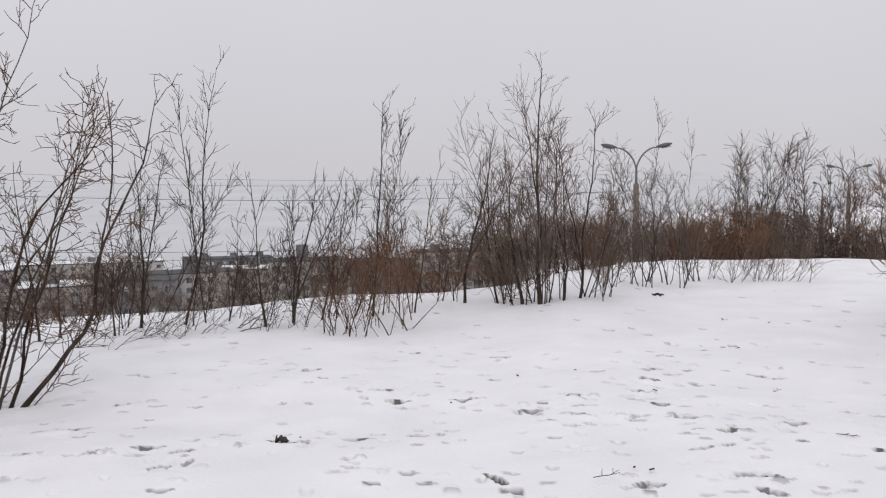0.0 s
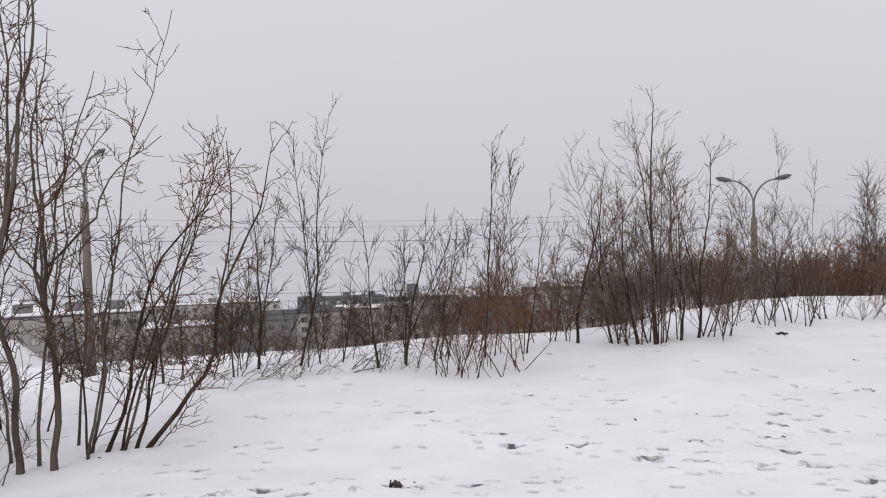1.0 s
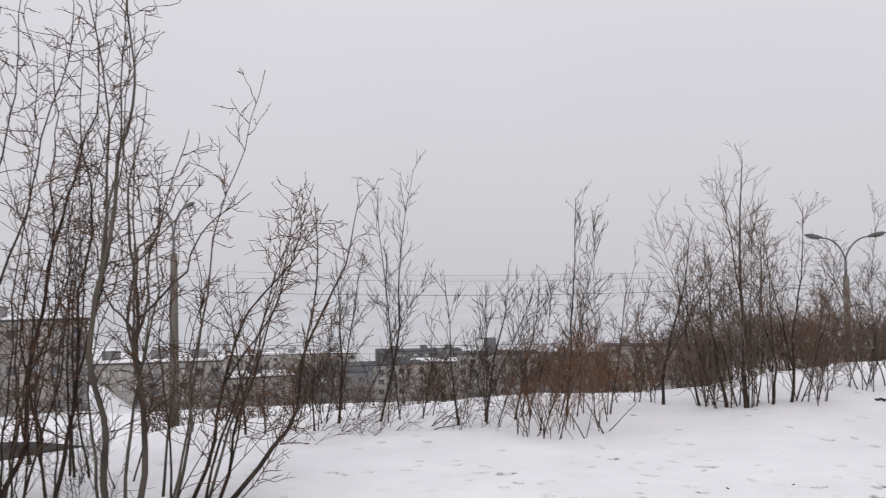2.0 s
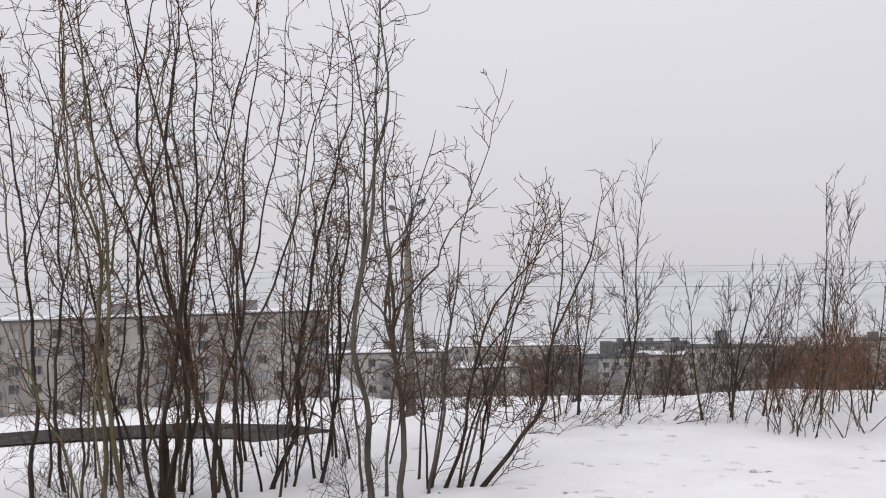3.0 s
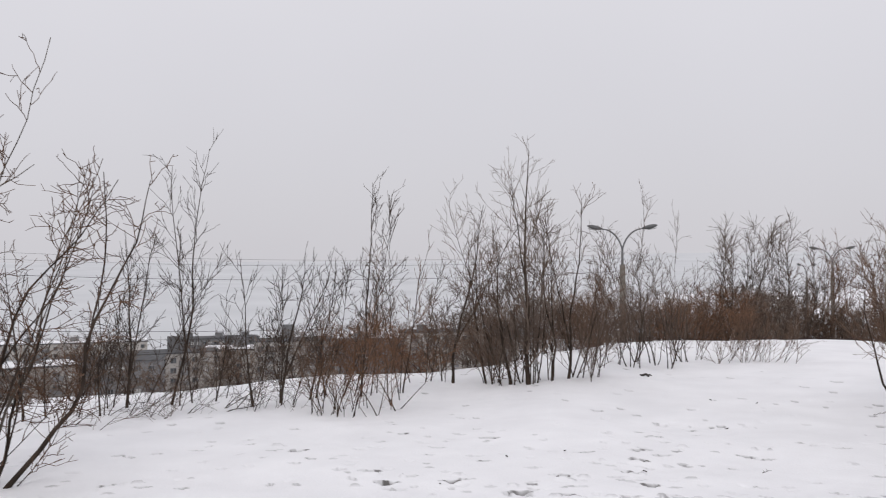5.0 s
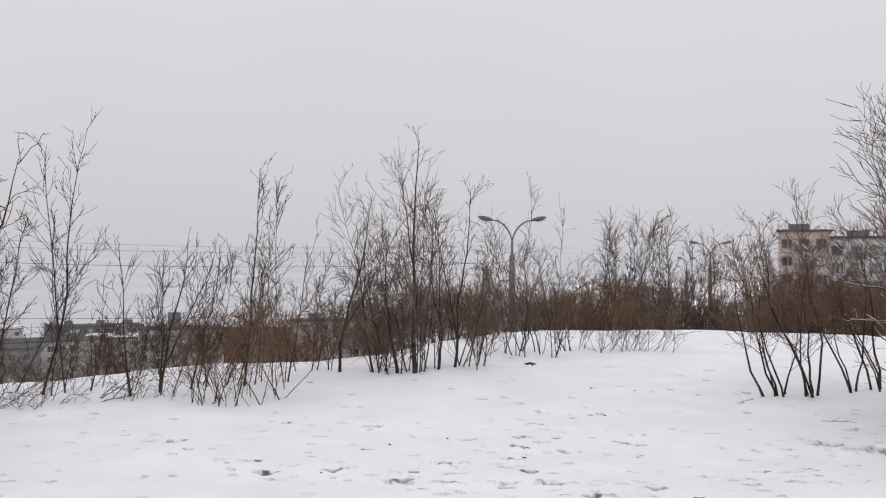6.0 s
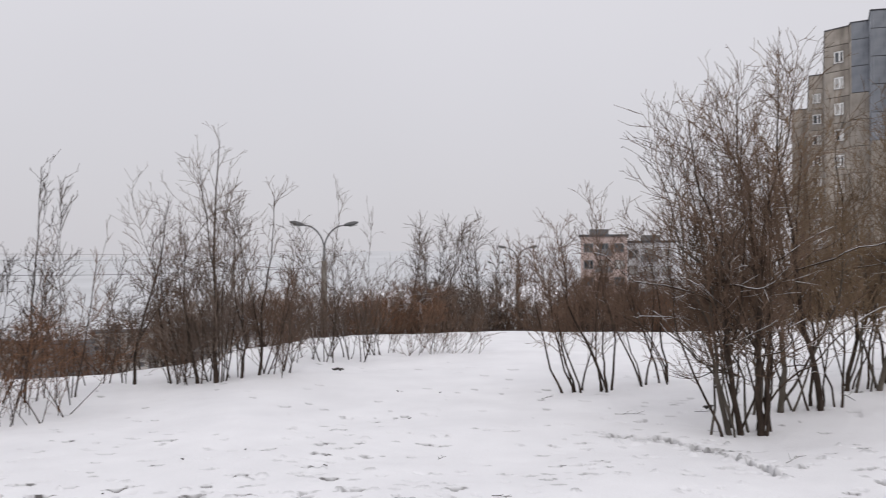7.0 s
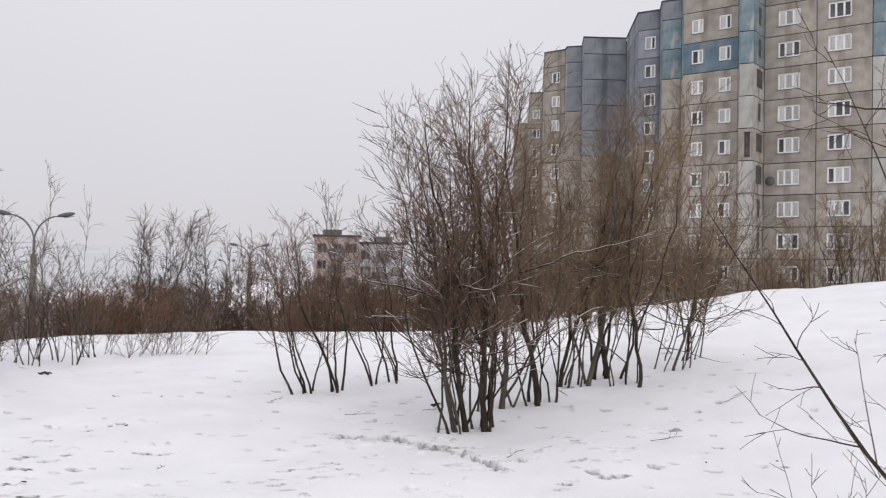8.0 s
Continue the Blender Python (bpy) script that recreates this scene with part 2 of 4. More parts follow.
FOOTPRINTS = [(-1.01, 6.02), (-0.54, 6.14), (-1.64, 5.47), (-1.62, 5.84), (-1.84, 5.91), (-0.33, 7.22), (0.19, 7.25), (-0.13, 6.25), (-0.35, 5.21), (0.78, 6.65), (1.07, 6.81), (1.45, 6.63), (1.23, 5.23), (1.84, 5.06), (2.51, 6.44), (1.99, 6.28), (2.81, 8.12), (2.44, 9.75), (2.99, 9.51), (2.21, 8.95), (0.58, 8.88), (-0.25, 9.18), (-0.45, 7.52), (-2.49, 7.2), (-2.58, 6.42), (-2.55, 5.75), (1.8, 6.65), (0.42, 5.15), (1.89, 8.29), (1.81, 7.92), (1.65, 7.49), (1.55, 7.23), (1.7, 7.03), (1.08, 7.37), (0.7, 6.94), (-1.17, 8.28), (1.93, 5.3), (2.78, 5.75), (0.36, 5.34)]
PATCHES = [(3.52, 6.83), (3.26, 6.46), (5.19, 8.31), (3.69, 6.77), (6.76, 5.96), (6.95, 5.93), (6.08, 5.75), (5.42, 5.22), (5.52, 5.68), (6.0, 6.25), (3.84, 7.58), (4.26, 6.08), (4.98, 7.55), (5.01, 7.23), (5.15, 6.99), (5.14, 6.63), (5.04, 6.25), (4.53, 7.82), (6.22, 9.23)]

CRUST_LINE = [(4.48, 7.73), (4.94, 7.49), (5.02, 7.06), (5.06, 6.69), (4.97, 6.19), (4.9, 5.99)]


def build_ground():
    rng = np.random.default_rng(5)
    rad = np.concatenate([np.linspace(0.3, 3, 24)[:-1], np.arange(3, 4.8, 0.06), np.arange(4.8, 9.4, 0.025), np.arange(9.4, 15, 0.08), np.arange(15, 30, 0.3), np.geomspace(30, 4200, 50)])
    az = np.radians(np.concatenate([np.arange(-62, -28, 0.4), np.arange(-28, 60, 0.14), np.arange(60, 72, 0.4), np.arange(72, 298, 3.0)]))
    R, A = np.meshgrid(rad, az, indexing="ij")
    X, Y = OX + R * np.sin(A), OY + R * np.cos(A)
    Z = terrain(X, Y)
    amp = np.clip(R / 3, 0, 1) * np.clip(1.4 - R / 60, 0.0, 1)
    for wl_, h in ((3.1, 0.022), (1.3, 0.007), (0.55, 0.003), (0.27, 0.0015)):
        for _ in range(4):
            t, p = rng.uniform(0, np.pi), rng.uniform(0, 6.3)
            ph = (X * np.cos(t) + Y * np.sin(t)) * 2 * np.pi / wl_ + p
            Z = Z + amp * h * 0.5 * np.sin(ph + 1.7 * np.sin(ph * 0.37 + p))
    def across(x, y, spread):
        return -math.atan2(x - OX, y - OY) + rng.normal(0, spread)

    marks = []                             # x, y, half length, half width, turn, depth, darkening
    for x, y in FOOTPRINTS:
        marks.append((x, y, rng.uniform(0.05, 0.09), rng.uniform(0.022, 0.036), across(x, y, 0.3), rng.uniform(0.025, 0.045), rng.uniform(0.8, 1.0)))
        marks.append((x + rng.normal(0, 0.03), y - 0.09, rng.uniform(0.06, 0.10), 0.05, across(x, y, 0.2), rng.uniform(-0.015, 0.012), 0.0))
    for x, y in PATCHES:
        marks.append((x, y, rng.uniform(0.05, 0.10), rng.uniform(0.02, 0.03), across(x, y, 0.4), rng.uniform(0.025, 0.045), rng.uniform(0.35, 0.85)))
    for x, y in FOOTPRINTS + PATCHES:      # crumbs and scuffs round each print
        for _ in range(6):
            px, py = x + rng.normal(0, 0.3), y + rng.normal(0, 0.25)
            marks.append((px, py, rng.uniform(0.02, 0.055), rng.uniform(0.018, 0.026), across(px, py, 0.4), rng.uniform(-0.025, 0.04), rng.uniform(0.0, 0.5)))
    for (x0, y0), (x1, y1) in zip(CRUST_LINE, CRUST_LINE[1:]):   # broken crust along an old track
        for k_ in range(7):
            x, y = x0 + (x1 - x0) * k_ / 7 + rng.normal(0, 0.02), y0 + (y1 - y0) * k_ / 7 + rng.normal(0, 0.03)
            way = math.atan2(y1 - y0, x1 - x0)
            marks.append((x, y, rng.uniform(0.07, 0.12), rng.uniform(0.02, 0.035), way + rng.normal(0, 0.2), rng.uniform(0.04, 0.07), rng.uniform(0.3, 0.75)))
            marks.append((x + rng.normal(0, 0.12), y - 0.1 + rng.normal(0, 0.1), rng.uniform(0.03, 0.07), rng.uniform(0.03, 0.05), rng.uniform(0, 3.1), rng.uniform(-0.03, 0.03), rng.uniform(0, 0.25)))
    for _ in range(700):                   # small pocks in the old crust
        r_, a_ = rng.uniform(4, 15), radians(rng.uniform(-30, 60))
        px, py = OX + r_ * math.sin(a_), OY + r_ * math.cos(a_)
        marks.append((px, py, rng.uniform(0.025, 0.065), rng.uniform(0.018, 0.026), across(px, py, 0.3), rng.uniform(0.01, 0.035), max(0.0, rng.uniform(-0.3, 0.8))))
    flat = Z.ravel().copy()
    xf, yf = X.ravel(), Y.ravel()
    near = np.nonzero(R.ravel() < 16)[0]
    xn, yn = xf[near], yf[near]
    cell = {}
    for i, (cx, cy) in enumerate(zip(np.floor(xn).astype(int).tolist(), np.floor(yn).astype(int).tolist())):
        cell.setdefault((cx, cy), []).append(i)
    cell = {k_: np.array(v_) for k_, v_ in cell.items()}
    # wet: how strongly each vertex takes the painted shade and slush
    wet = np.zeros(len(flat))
    for x, y, la, lb, t, d, darkening in marks:
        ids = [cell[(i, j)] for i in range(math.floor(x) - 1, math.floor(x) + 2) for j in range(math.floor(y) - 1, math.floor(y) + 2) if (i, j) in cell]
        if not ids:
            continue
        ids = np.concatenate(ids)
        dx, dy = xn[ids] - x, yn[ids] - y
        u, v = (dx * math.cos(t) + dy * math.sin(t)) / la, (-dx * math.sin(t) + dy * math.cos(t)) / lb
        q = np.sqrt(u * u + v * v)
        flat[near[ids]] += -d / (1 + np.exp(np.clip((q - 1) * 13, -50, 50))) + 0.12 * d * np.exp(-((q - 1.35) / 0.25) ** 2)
        if darkening > 0:
            # far wall is painted darkest, where the undercut shade lies
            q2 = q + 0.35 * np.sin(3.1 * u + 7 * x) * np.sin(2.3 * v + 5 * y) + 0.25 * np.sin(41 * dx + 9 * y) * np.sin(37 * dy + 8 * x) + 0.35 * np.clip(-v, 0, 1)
            w_ = darkening * np.clip((1.38 - q2) / 0.3, 0, 1)
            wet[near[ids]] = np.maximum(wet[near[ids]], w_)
    nr, na = R.shape
    i, j = np.meshgrid(np.arange(nr - 1), np.arange(na), indexing="ij")
    jn = (j + 1) % na
    quads = np.stack([i * na + j, i * na + jn, (i + 1) * na + jn, (i + 1) * na + j], -1).reshape(-1, 4)[:, ::-1]
    verts = np.stack([xf, yf, flat], 1).tolist()
    faces = quads.tolist()
    faces.append(list(range(na)))
    me = mesh_of("ground", verts, faces, SNOW, True)
    me.materials.append(FAR_LAND)
    idx = np.zeros(len(faces), np.int32)
    idx[:-1][(rad[i] > 330).ravel()] = 1
    me.attributes.new("slush_shade", "FLOAT", "POINT").data.foreach_set("value", wet.astype(np.float32))
    me.polygons.foreach_set("material_index", idx)
    return tagged(new("ground", me), "snow-covered hilltop with old footprints, falling away to the town", "snow", kind="structure")


ground = build_ground()


def ribbon(name, pts, half, lift, material, label, category):
    pts = [Vector((*p, 0)) for p in pts]
    fine = []
    for a, b in zip(pts, pts[1:]):
        n = max(2, int((b - a).length / 1.5))
        fine += [a.lerp(b, i / n) for i in range(n)]
    v, f = [], []
    for i, p in enumerate(fine):
        d = (fine[min(i + 1, len(fine) - 1)] - fine[max(i - 1, 0)]).normalized()
        s = Vector((d.y, -d.x, 0))
        for k_ in (-1, -0.33, 0.33, 1):
            q = p + s * half * k_
            v.append((q.x, q.y, float(terrain(q.x, q.y)) + lift))
    for i in range(len(fine) - 1):
        for k_ in range(3):
            f.append((4 * i + k_, 4 * i + k_ + 1, 4 * i + k_ + 5, 4 * i + k_ + 4))
    return tagged(new(name, mesh_of(name, v, f, material)), label, category, kind="structure")


road_pts = [(-60, 5)] + [tuple(at(a, r=q)[:2]) for a, q in ((-66, 37), (-58, 35), (-50, 34.5), (-43, 33.6), (-38, 32), (-34, 29.5), (-29, 28), (-18, 30), (-4, 34), (10, 44), (20, 60))] + [(60, 110)]
road = ribbon("road", road_pts, 1.45, 0.07, ASPHALT, "dark wet asphalt road below the snowy slope", "road")


# ---------------------------------------------------------------- bare trees and shrubs
def unit(v):
    return v / (np.linalg.norm(v) + 1e-9)


def grow(rng, p, d, length, n, wob, up, hold=0.3):
    """A kinked line from p along d that bends towards the light. hold: how firmly it keeps its first course."""
    pts, d, step = [np.array(p, float)], unit(np.array(d, float)), length / n
    d0 = d
    lift = np.array([0, 0, up])
    for _ in range(n):
        d = unit((1 - hold) * d + hold * d0 + rng.normal(0, wob, 3) + lift)
        d0 = unit(d0 + 0.25 * lift)
        pts.append(pts[-1] + d * step * rng.uniform(0.7, 1.3))
    return np.array(pts)


def side_way(rng, d, spread):
    ref = np.array([0, 0, 1.0]) if abs(d[2]) < 0.9 else np.array([1.0, 0, 0])
    u = unit(np.cross(d, ref))
    w = np.cross(d, u)
    a = rng.uniform(0, 2 * np.pi)
    return unit(d * math.cos(spread) + (u * math.cos(a) + w * math.sin(a)) * math.sin(spread))


def branch_out(B, rng, pts, rad, level, style, caps=None):
    """Side shoots along a line, level by level, into the mesh B."""
    total = np.linalg.norm(np.diff(pts, axis=0), axis=1).sum()
    count = int(total * style["density"][level] * rng.uniform(0.8, 1.2)) + 1
    lo = style["start"] if level == 0 else 0.12
    for t in np.sort(rng.uniform(lo, 0.99, count)):
        f = t * (len(pts) - 1)
        i = min(int(f), len(pts) - 2)
        p = pts[i] + (pts[i + 1] - pts[i]) * (f - i)
        r = (rad[i] + (rad[i + 1] - rad[i]) * (f - i)) * rng.uniform(*style.get("limb", (0.3, 0.55)))
        d = side_way(rng, unit(pts[i + 1] - pts[i]), radians(rng.uniform(*style["spread"])))
        length = style["length"][level] * rng.uniform(0.45, 1.25) * (1.15 - style.get("taper", 0.75) * t if level == 0 else 1.1 - 0.5 * t)
        if p[2] + d[2] * length < style.get("low", 0.15):
            continue
        n = style["seg"][level]
        line = grow(rng, p, d, length, n, style["wob"] * (1.0, 0.9, 0.8)[level], style["up"], 0.4)
        r = max(r, style["thin"] * (1.4, 1.15, 1.0)[level])
        rr = np.linspace(r, style["thin"] * 0.75, n + 1)
        B.tube(line, rr, 3, cap=False)
        flat_way = abs(unit(line[-1] - line[0])[2])
        if caps is not None and level < 2 and flat_way < 0.7 and rng.random() < style.get("snow", 0) * (6 if p[2] < 1.7 else 0.5):
            k0 = int(rng.integers(0, max(1, n - 2)))
            k1 = min(n + 1, k0 + int(rng.integers(2, 5)))
            cr = np.clip(rr[k0:k1] * 0.75, 0.003, 0.0065) * rng.uniform(0.6, 1.0)
            cr[0] *= 0.4
            cr[-1] *= 0.4
            caps.tube(line[k0:k1] + np.array([0, 0, 1.0]) * (rr[k0:k1] * 0.8)[:, None], cr, 4)
        if level < style["levels"] - 1:
            branch_out(B, rng, line, rr, level + 1, style, caps)


OPEN = dict(levels=3, density=(5.2, 5.4, 4.4), length=(0.54, 0.25, 0.10), spread=(30, 64), wob=0.22, up=0.03, thin=0.0032, start=0.16, crook=0.12, limb=(0.25, 0.45), seg=(7, 3, 2))
SPARSE = dict(levels=3, density=(6.6, 5.0, 3.5), length=(0.60, 0.30, 0.14), spread=(18, 44), wob=0.15, up=0.06, thin=0.0029, start=0.16, crook=0.065, seg=(5, 3, 1))
BUSHY = dict(levels=3, density=(7.6, 6.2, 4.4), length=(0.58, 0.33, 0.15), spread=(20, 50), wob=0.16, up=0.05, thin=0.0029, start=0.10, crook=0.08, seg=(4, 2, 1))
CLUMP = dict(levels=3, taper=0.6, density=(7.2, 6.8, 5.8), length=(0.80, 0.38, 0.15), spread=(18, 50), wob=0.17, up=0.09, thin=0.0026, start=0.28, snow=0.06, crook=0.14, seg=(5, 3, 1))
THICK = dict(levels=2, taper=0.3, density=(6.6, 8.4), length=(0.56, 0.37), spread=(18, 50), wob=0.15, up=0.07, thin=0.0046, start=0.22, crook=0.10, seg=(3, 1))


def plant(name, loc, stems, style, bark, twig, label, category, seed, group="", low=0.12, limbs=()):
    """A bare tree or shrub. stems: (dx, dy, lean_x, lean_y, height, radius, fork) each; every stem is a part, the twigs one crown.
    limbs: (stem, share of its height, dx, dy, dz, length, radius) of single long side branches."""
    rng = np.random.default_rng(seed)
    root = thing(name, loc, label, category, group)
    crown, caps = Build(), Build()
    st = dict(style, low=low)
    for si, (dx, dy, lx, ly, h, r, fork) in enumerate(stems):
        z0 = float(terrain(loc[0] + dx, loc[1] + dy)) - loc[2] - 0.12
        n = max(6, int(h / 0.20))
        d = np.array([lx, ly, 1.0])
        pts = grow(rng, (dx, dy, z0), d, h * np.linalg.norm(d) * 0.93, n, style["crook"], 0.03)
        rad = r * (1 - 0.88 * (np.arange(n + 1) / n) ** 0.85)
        rad = np.maximum(rad, style["thin"])
        rad[0] *= 1.25
        S = Build()
        S.tube(pts, rad, 7 if r > 0.03 else 5)
        branch_out(crown, rng, pts, rad, 0, st, caps)
        if fork:
            for _ in range(fork):
                i = int(n * rng.uniform(0.22, 0.5))
                fd = side_way(rng, unit(pts[i + 1] - pts[i]), radians(rng.uniform(9, 21)))
                m = max(5, n - i)
                fp = grow(rng, pts[i], fd, h * (1 - i / n) * rng.uniform(0.8, 1.0), m, style["crook"], 0.08)
                fr = np.maximum(np.linspace(rad[i] * 0.66, style["thin"], m + 1), style["thin"])
                S.tube(fp, fr, 6)
                branch_out(crown, rng, fp, fr, 0, st, caps)
        for ki, share, ax, ay, az_, length, lr in limbs:
            if ki == si:
                lp = grow(rng, pts[int(share * n)], (ax, ay, az_), length, max(5, int(length / 0.13)), 0.2, 0.02, 0.35)
                lr_ = np.linspace(lr, style["thin"], len(lp))
                S.tube(lp, lr_, 5)
                branch_out(crown, rng, lp, lr_, 1, st, caps)
                if style.get("snow", 0) and rng.random() < 0.7:
                    caps.tube(lp + np.array([0, 0, 1.0]) * (lr_ * 0.8)[:, None], np.clip(lr_ * 0.7, 0.003, 0.007) * np.linspace(0.3, 1, len(lp)), 4)
        part("stem", S.mesh("stem", bark, True), root)
    part("crown", crown.mesh("crown", twig), root)
    if caps.n:
        part("snow_cap", caps.mesh("snow_cap", SNOW, True), root, "thin snow lying on the branches")["kind"] = "stuff"
    return root


def lean_to(base_az, top_az, r, h):
    """The lean that carries a stem from one compass direction to another."""
    a = radians(base_az)
    side = r * math.tan(radians(top_az - base_az)) / h
    return side * math.cos(a), -side * math.sin(a)


# near trees on the slope's edge: base direction, distance, top direction, height, radius, forks, bark
NEAR_TREES = [
    (-51.5, 8.2, -53.5, 4.6, 0.034, 1, 0), (-49.6, 8.4, -51.0, 4.6, 0.030, 1, 0), (-48.1, 7.5, -50.0, 4.9, 0.036, 1, 2), (-46.8, 7.4, -46.5, 5.0, 0.036, 1, 2),
    (-44.6, 7.7, -45.5, 5.0, 0.036, 2, 0), (-43.3, 8.3, -42.6, 5.0, 0.034, 1, 0), (-41.7, 7.4, -39.6, 4.8, 0.036, 2, 0), (-40.4, 7.5, -42.0, 4.8, 0.034, 1, 0),
    (-38.2, 8.1, -36.8, 4.7, 0.036, 1, 0), (-35.1, 8.2, -33.4, 4.4, 0.032, 1, 0), (-32.0, 7.2, -32.6, 4.5, 0.044, 2, 1),
    (-30.2, 7.2, -27.6, 3.9, 0.042, 2, 1),
]
for i, (a0, r0, a1, h, rad, fork, bk) in enumerate(NEAR_TREES):
    loc = at(a0, r=r0)
    lx, ly = lean_to(a0, a1, r0, h)
    h *= 1.12 if i < 10 else 1.04
    rng = random.Random(40 + i)
    stems = [(0, 0, lx, ly, h, rad * 0.7, fork)]
    for k_ in range(3):
        stems.append((rng.uniform(-0.35, 0.35), rng.uniform(-0.2, 1.5), lx + rng.uniform(-0.16, 0.16), ly + rng.uniform(-0.2, 0.2), h * rng.uniform(0.5, 0.95), rng.uniform(0.010, 0.017), 1 if k_ < 1 else 0))
    if i == 4:          # old stump-like foot with several stems
        stems += [(0.03, 0.02, 0.03, 0.0, 0.95, 0.09, 0), (0.06, 0.0, lx + 0.12, ly, h * 0.96, 0.027, 1), (-0.06, 0.02, lx - 0.1, ly, h * 0.9, 0.025, 1)]
    plant("tree", loc, stems, OPEN, (BARK_DARK, BARK_GREY, BARK_OLIVE)[bk], TWIG_NEAR,
          ("bare dark-barked young tree with a fine twig crown", "bare grey-barked young tree with forked stem", "bare young tree with olive-yellow mossy bark")[bk] + " in snow", "tree", 100 + i, "trees at the slope's edge",
          limbs=((0, 0.34, 0.75, 0.43, 1.25, 1.9, 0.015), (0, 0.46, 0.87, 0.5, 0.95, 1.5, 0.012), (0, 0.55, 0.8, 0.45, 0.75, 1.0, 0.009), (0, 0.4, -0.6, -0.3, 1.2, 1.3, 0.011)) if i == len(NEAR_TREES) - 1 else ())

# the leaning pair beside them
loc = at(-26.4, r=7.5)
pair = []
for a0, a1, h, rad, fork in ((-27.6, -20.5, 2.6, 0.026, 1), (-25.6, -17.0, 2.5, 0.032, 1), (-25.9, -20.0, 2.6, 0.022, 0), (-26.6, -19.5, 2.5, 0.018, 0), (-28.4, -26.0, 2.4, 0.015, 0), (-26.0, -18.5, 2.2, 0.013, 0),
                             (-28.6, -23.0, 1.1, 0.009, 0), (-27.2, -20.0, 1.0, 0.009, 0), (-25.2, -20.5, 0.8, 0.008, 0)):
    x, y, _ = at(a0, r=7.5)
    pair.append((x - loc[0], y - loc[1], *lean_to(a0, a1, 7.5, h * 1.1), h * 1.15, rad * 0.78, fork))
plant("tree", loc, pair, OPEN, BARK_DARK, TWIG_NEAR, "bare young tree of several stems leaning together over the snow", "tree", 130, "trees at the slope's edge")

# thinner stems a little further down
for i in range(5):
    rng = random.Random(300 + i)
    az = -46 + i * 3.2 + rng.uniform(-0.8, 0.8)
    loc = at(az, r=rng.uniform(8.8, 10.6))
    h = rng.uniform(3.0, 4.3)
    stems = [(rng.uniform(-0.2, 0.2), rng.uniform(-0.2, 0.2), rng.uniform(-0.12, 0.2), rng.uniform(-0.1, 0.1), h * rng.uniform(0.7, 1), rng.uniform(0.013, 0.022), 0) for _ in range(2)]
    plant("shrub", loc, stems, SPARSE if i % 3 else OPEN, BARK_DARK, TWIG_RED if i % 2 else TWIG_DARK, "bare thin-stemmed shrub standing in snow", "shrub", 330 + i, "shrubs on the slope")

# single saplings along the edge: base direction, slope of sight, top direction, height, radius
SAPLINGS = [
    (-24.3, -.149, -24.0, 2.6, 0.020), (-20.1, -.151, -19.6, 1.9, 0.016), (-18.7, -.143, -18.2, 2.35, 0.026), (-16.2, -.142, -12.4, 3.5, 0.024),
    (-13.6, -.139, -13.0, 1.5, 0.014), (-11.2, -.145, -11.7, 2.05, 0.022), (-9.6, -.142, -8.8, 2.15, 0.026), (-7.9, -.140, -6.8, 2.4, 0.018),
    (-4.6, -.138, -3.7, 3.4, 0.022), (-2.0, -.135, -1.0, 2.4, 0.016), (1.2, -.126, 1.4, 2.95, 0.030), (3.4, -.126, 3.2, 2.5, 0.024),
    (6.0, -.1265, 6.2, 3.69, 0.044), (4.9, -.1265, 4.6, 2.6, 0.034), (8.4, -.120, 9.4, 2.9, 0.030), (7.4, -.122, 7.8, 2.7, 0.026),
]
for i, (a0, el, a1, h, rad) in enumerate(SAPLINGS):
    loc = at(a0, el)
    rng = random.Random(500 + i)
    r0 = math.hypot(loc[0], loc[1] - OY)
    h = (h - loc[2]) * 0.97
    lx, ly = lean_to(a0, a1, r0, h)
    stems = [(0, 0, lx, ly, h, rad * 0.85, 1 if 0.022 < rad < 0.05 else 0)]
    for _ in range(3 if i < 8 else 6):
        stems.append((rng.gauss(0, 0.3), rng.uniform(-0.15, 0.35), lx + rng.uniform(-0.3, 0.3), ly + rng.uniform(-0.25, 0.25), h * rng.uniform(0.4, 0.9), rng.uniform(0.006, 0.012), 0))
    if i == 12:
        stems += [(rng.gauss(0, 0.08), rng.uniform(-0.1, 0.1), lx + rng.uniform(-0.07, 0.07), ly, h * rng.uniform(0.6, 0.9), 0.010, 0) for _ in range(3)]
    plant("sapling", loc, stems, (dict(BUSHY, density=(8.0, 4.6, 3.4), length=(0.95, 0.36, 0.16), spread=(22, 46), taper=0.85, thin=0.0026, crook=0.05) if i == 12 else SPARSE if i < 10 else BUSHY), BARK_DARK, TWIG_GREY if i in (10, 12, 13, 15) else TWIG_RED if i in (9, 11, 14) else TWIG_DARK,
          "bare slender sapling with upright twigs on snow" if i < 10 else "bare many-stemmed sapling at the edge of the slope", "tree", 530 + i, "saplings along the edge")

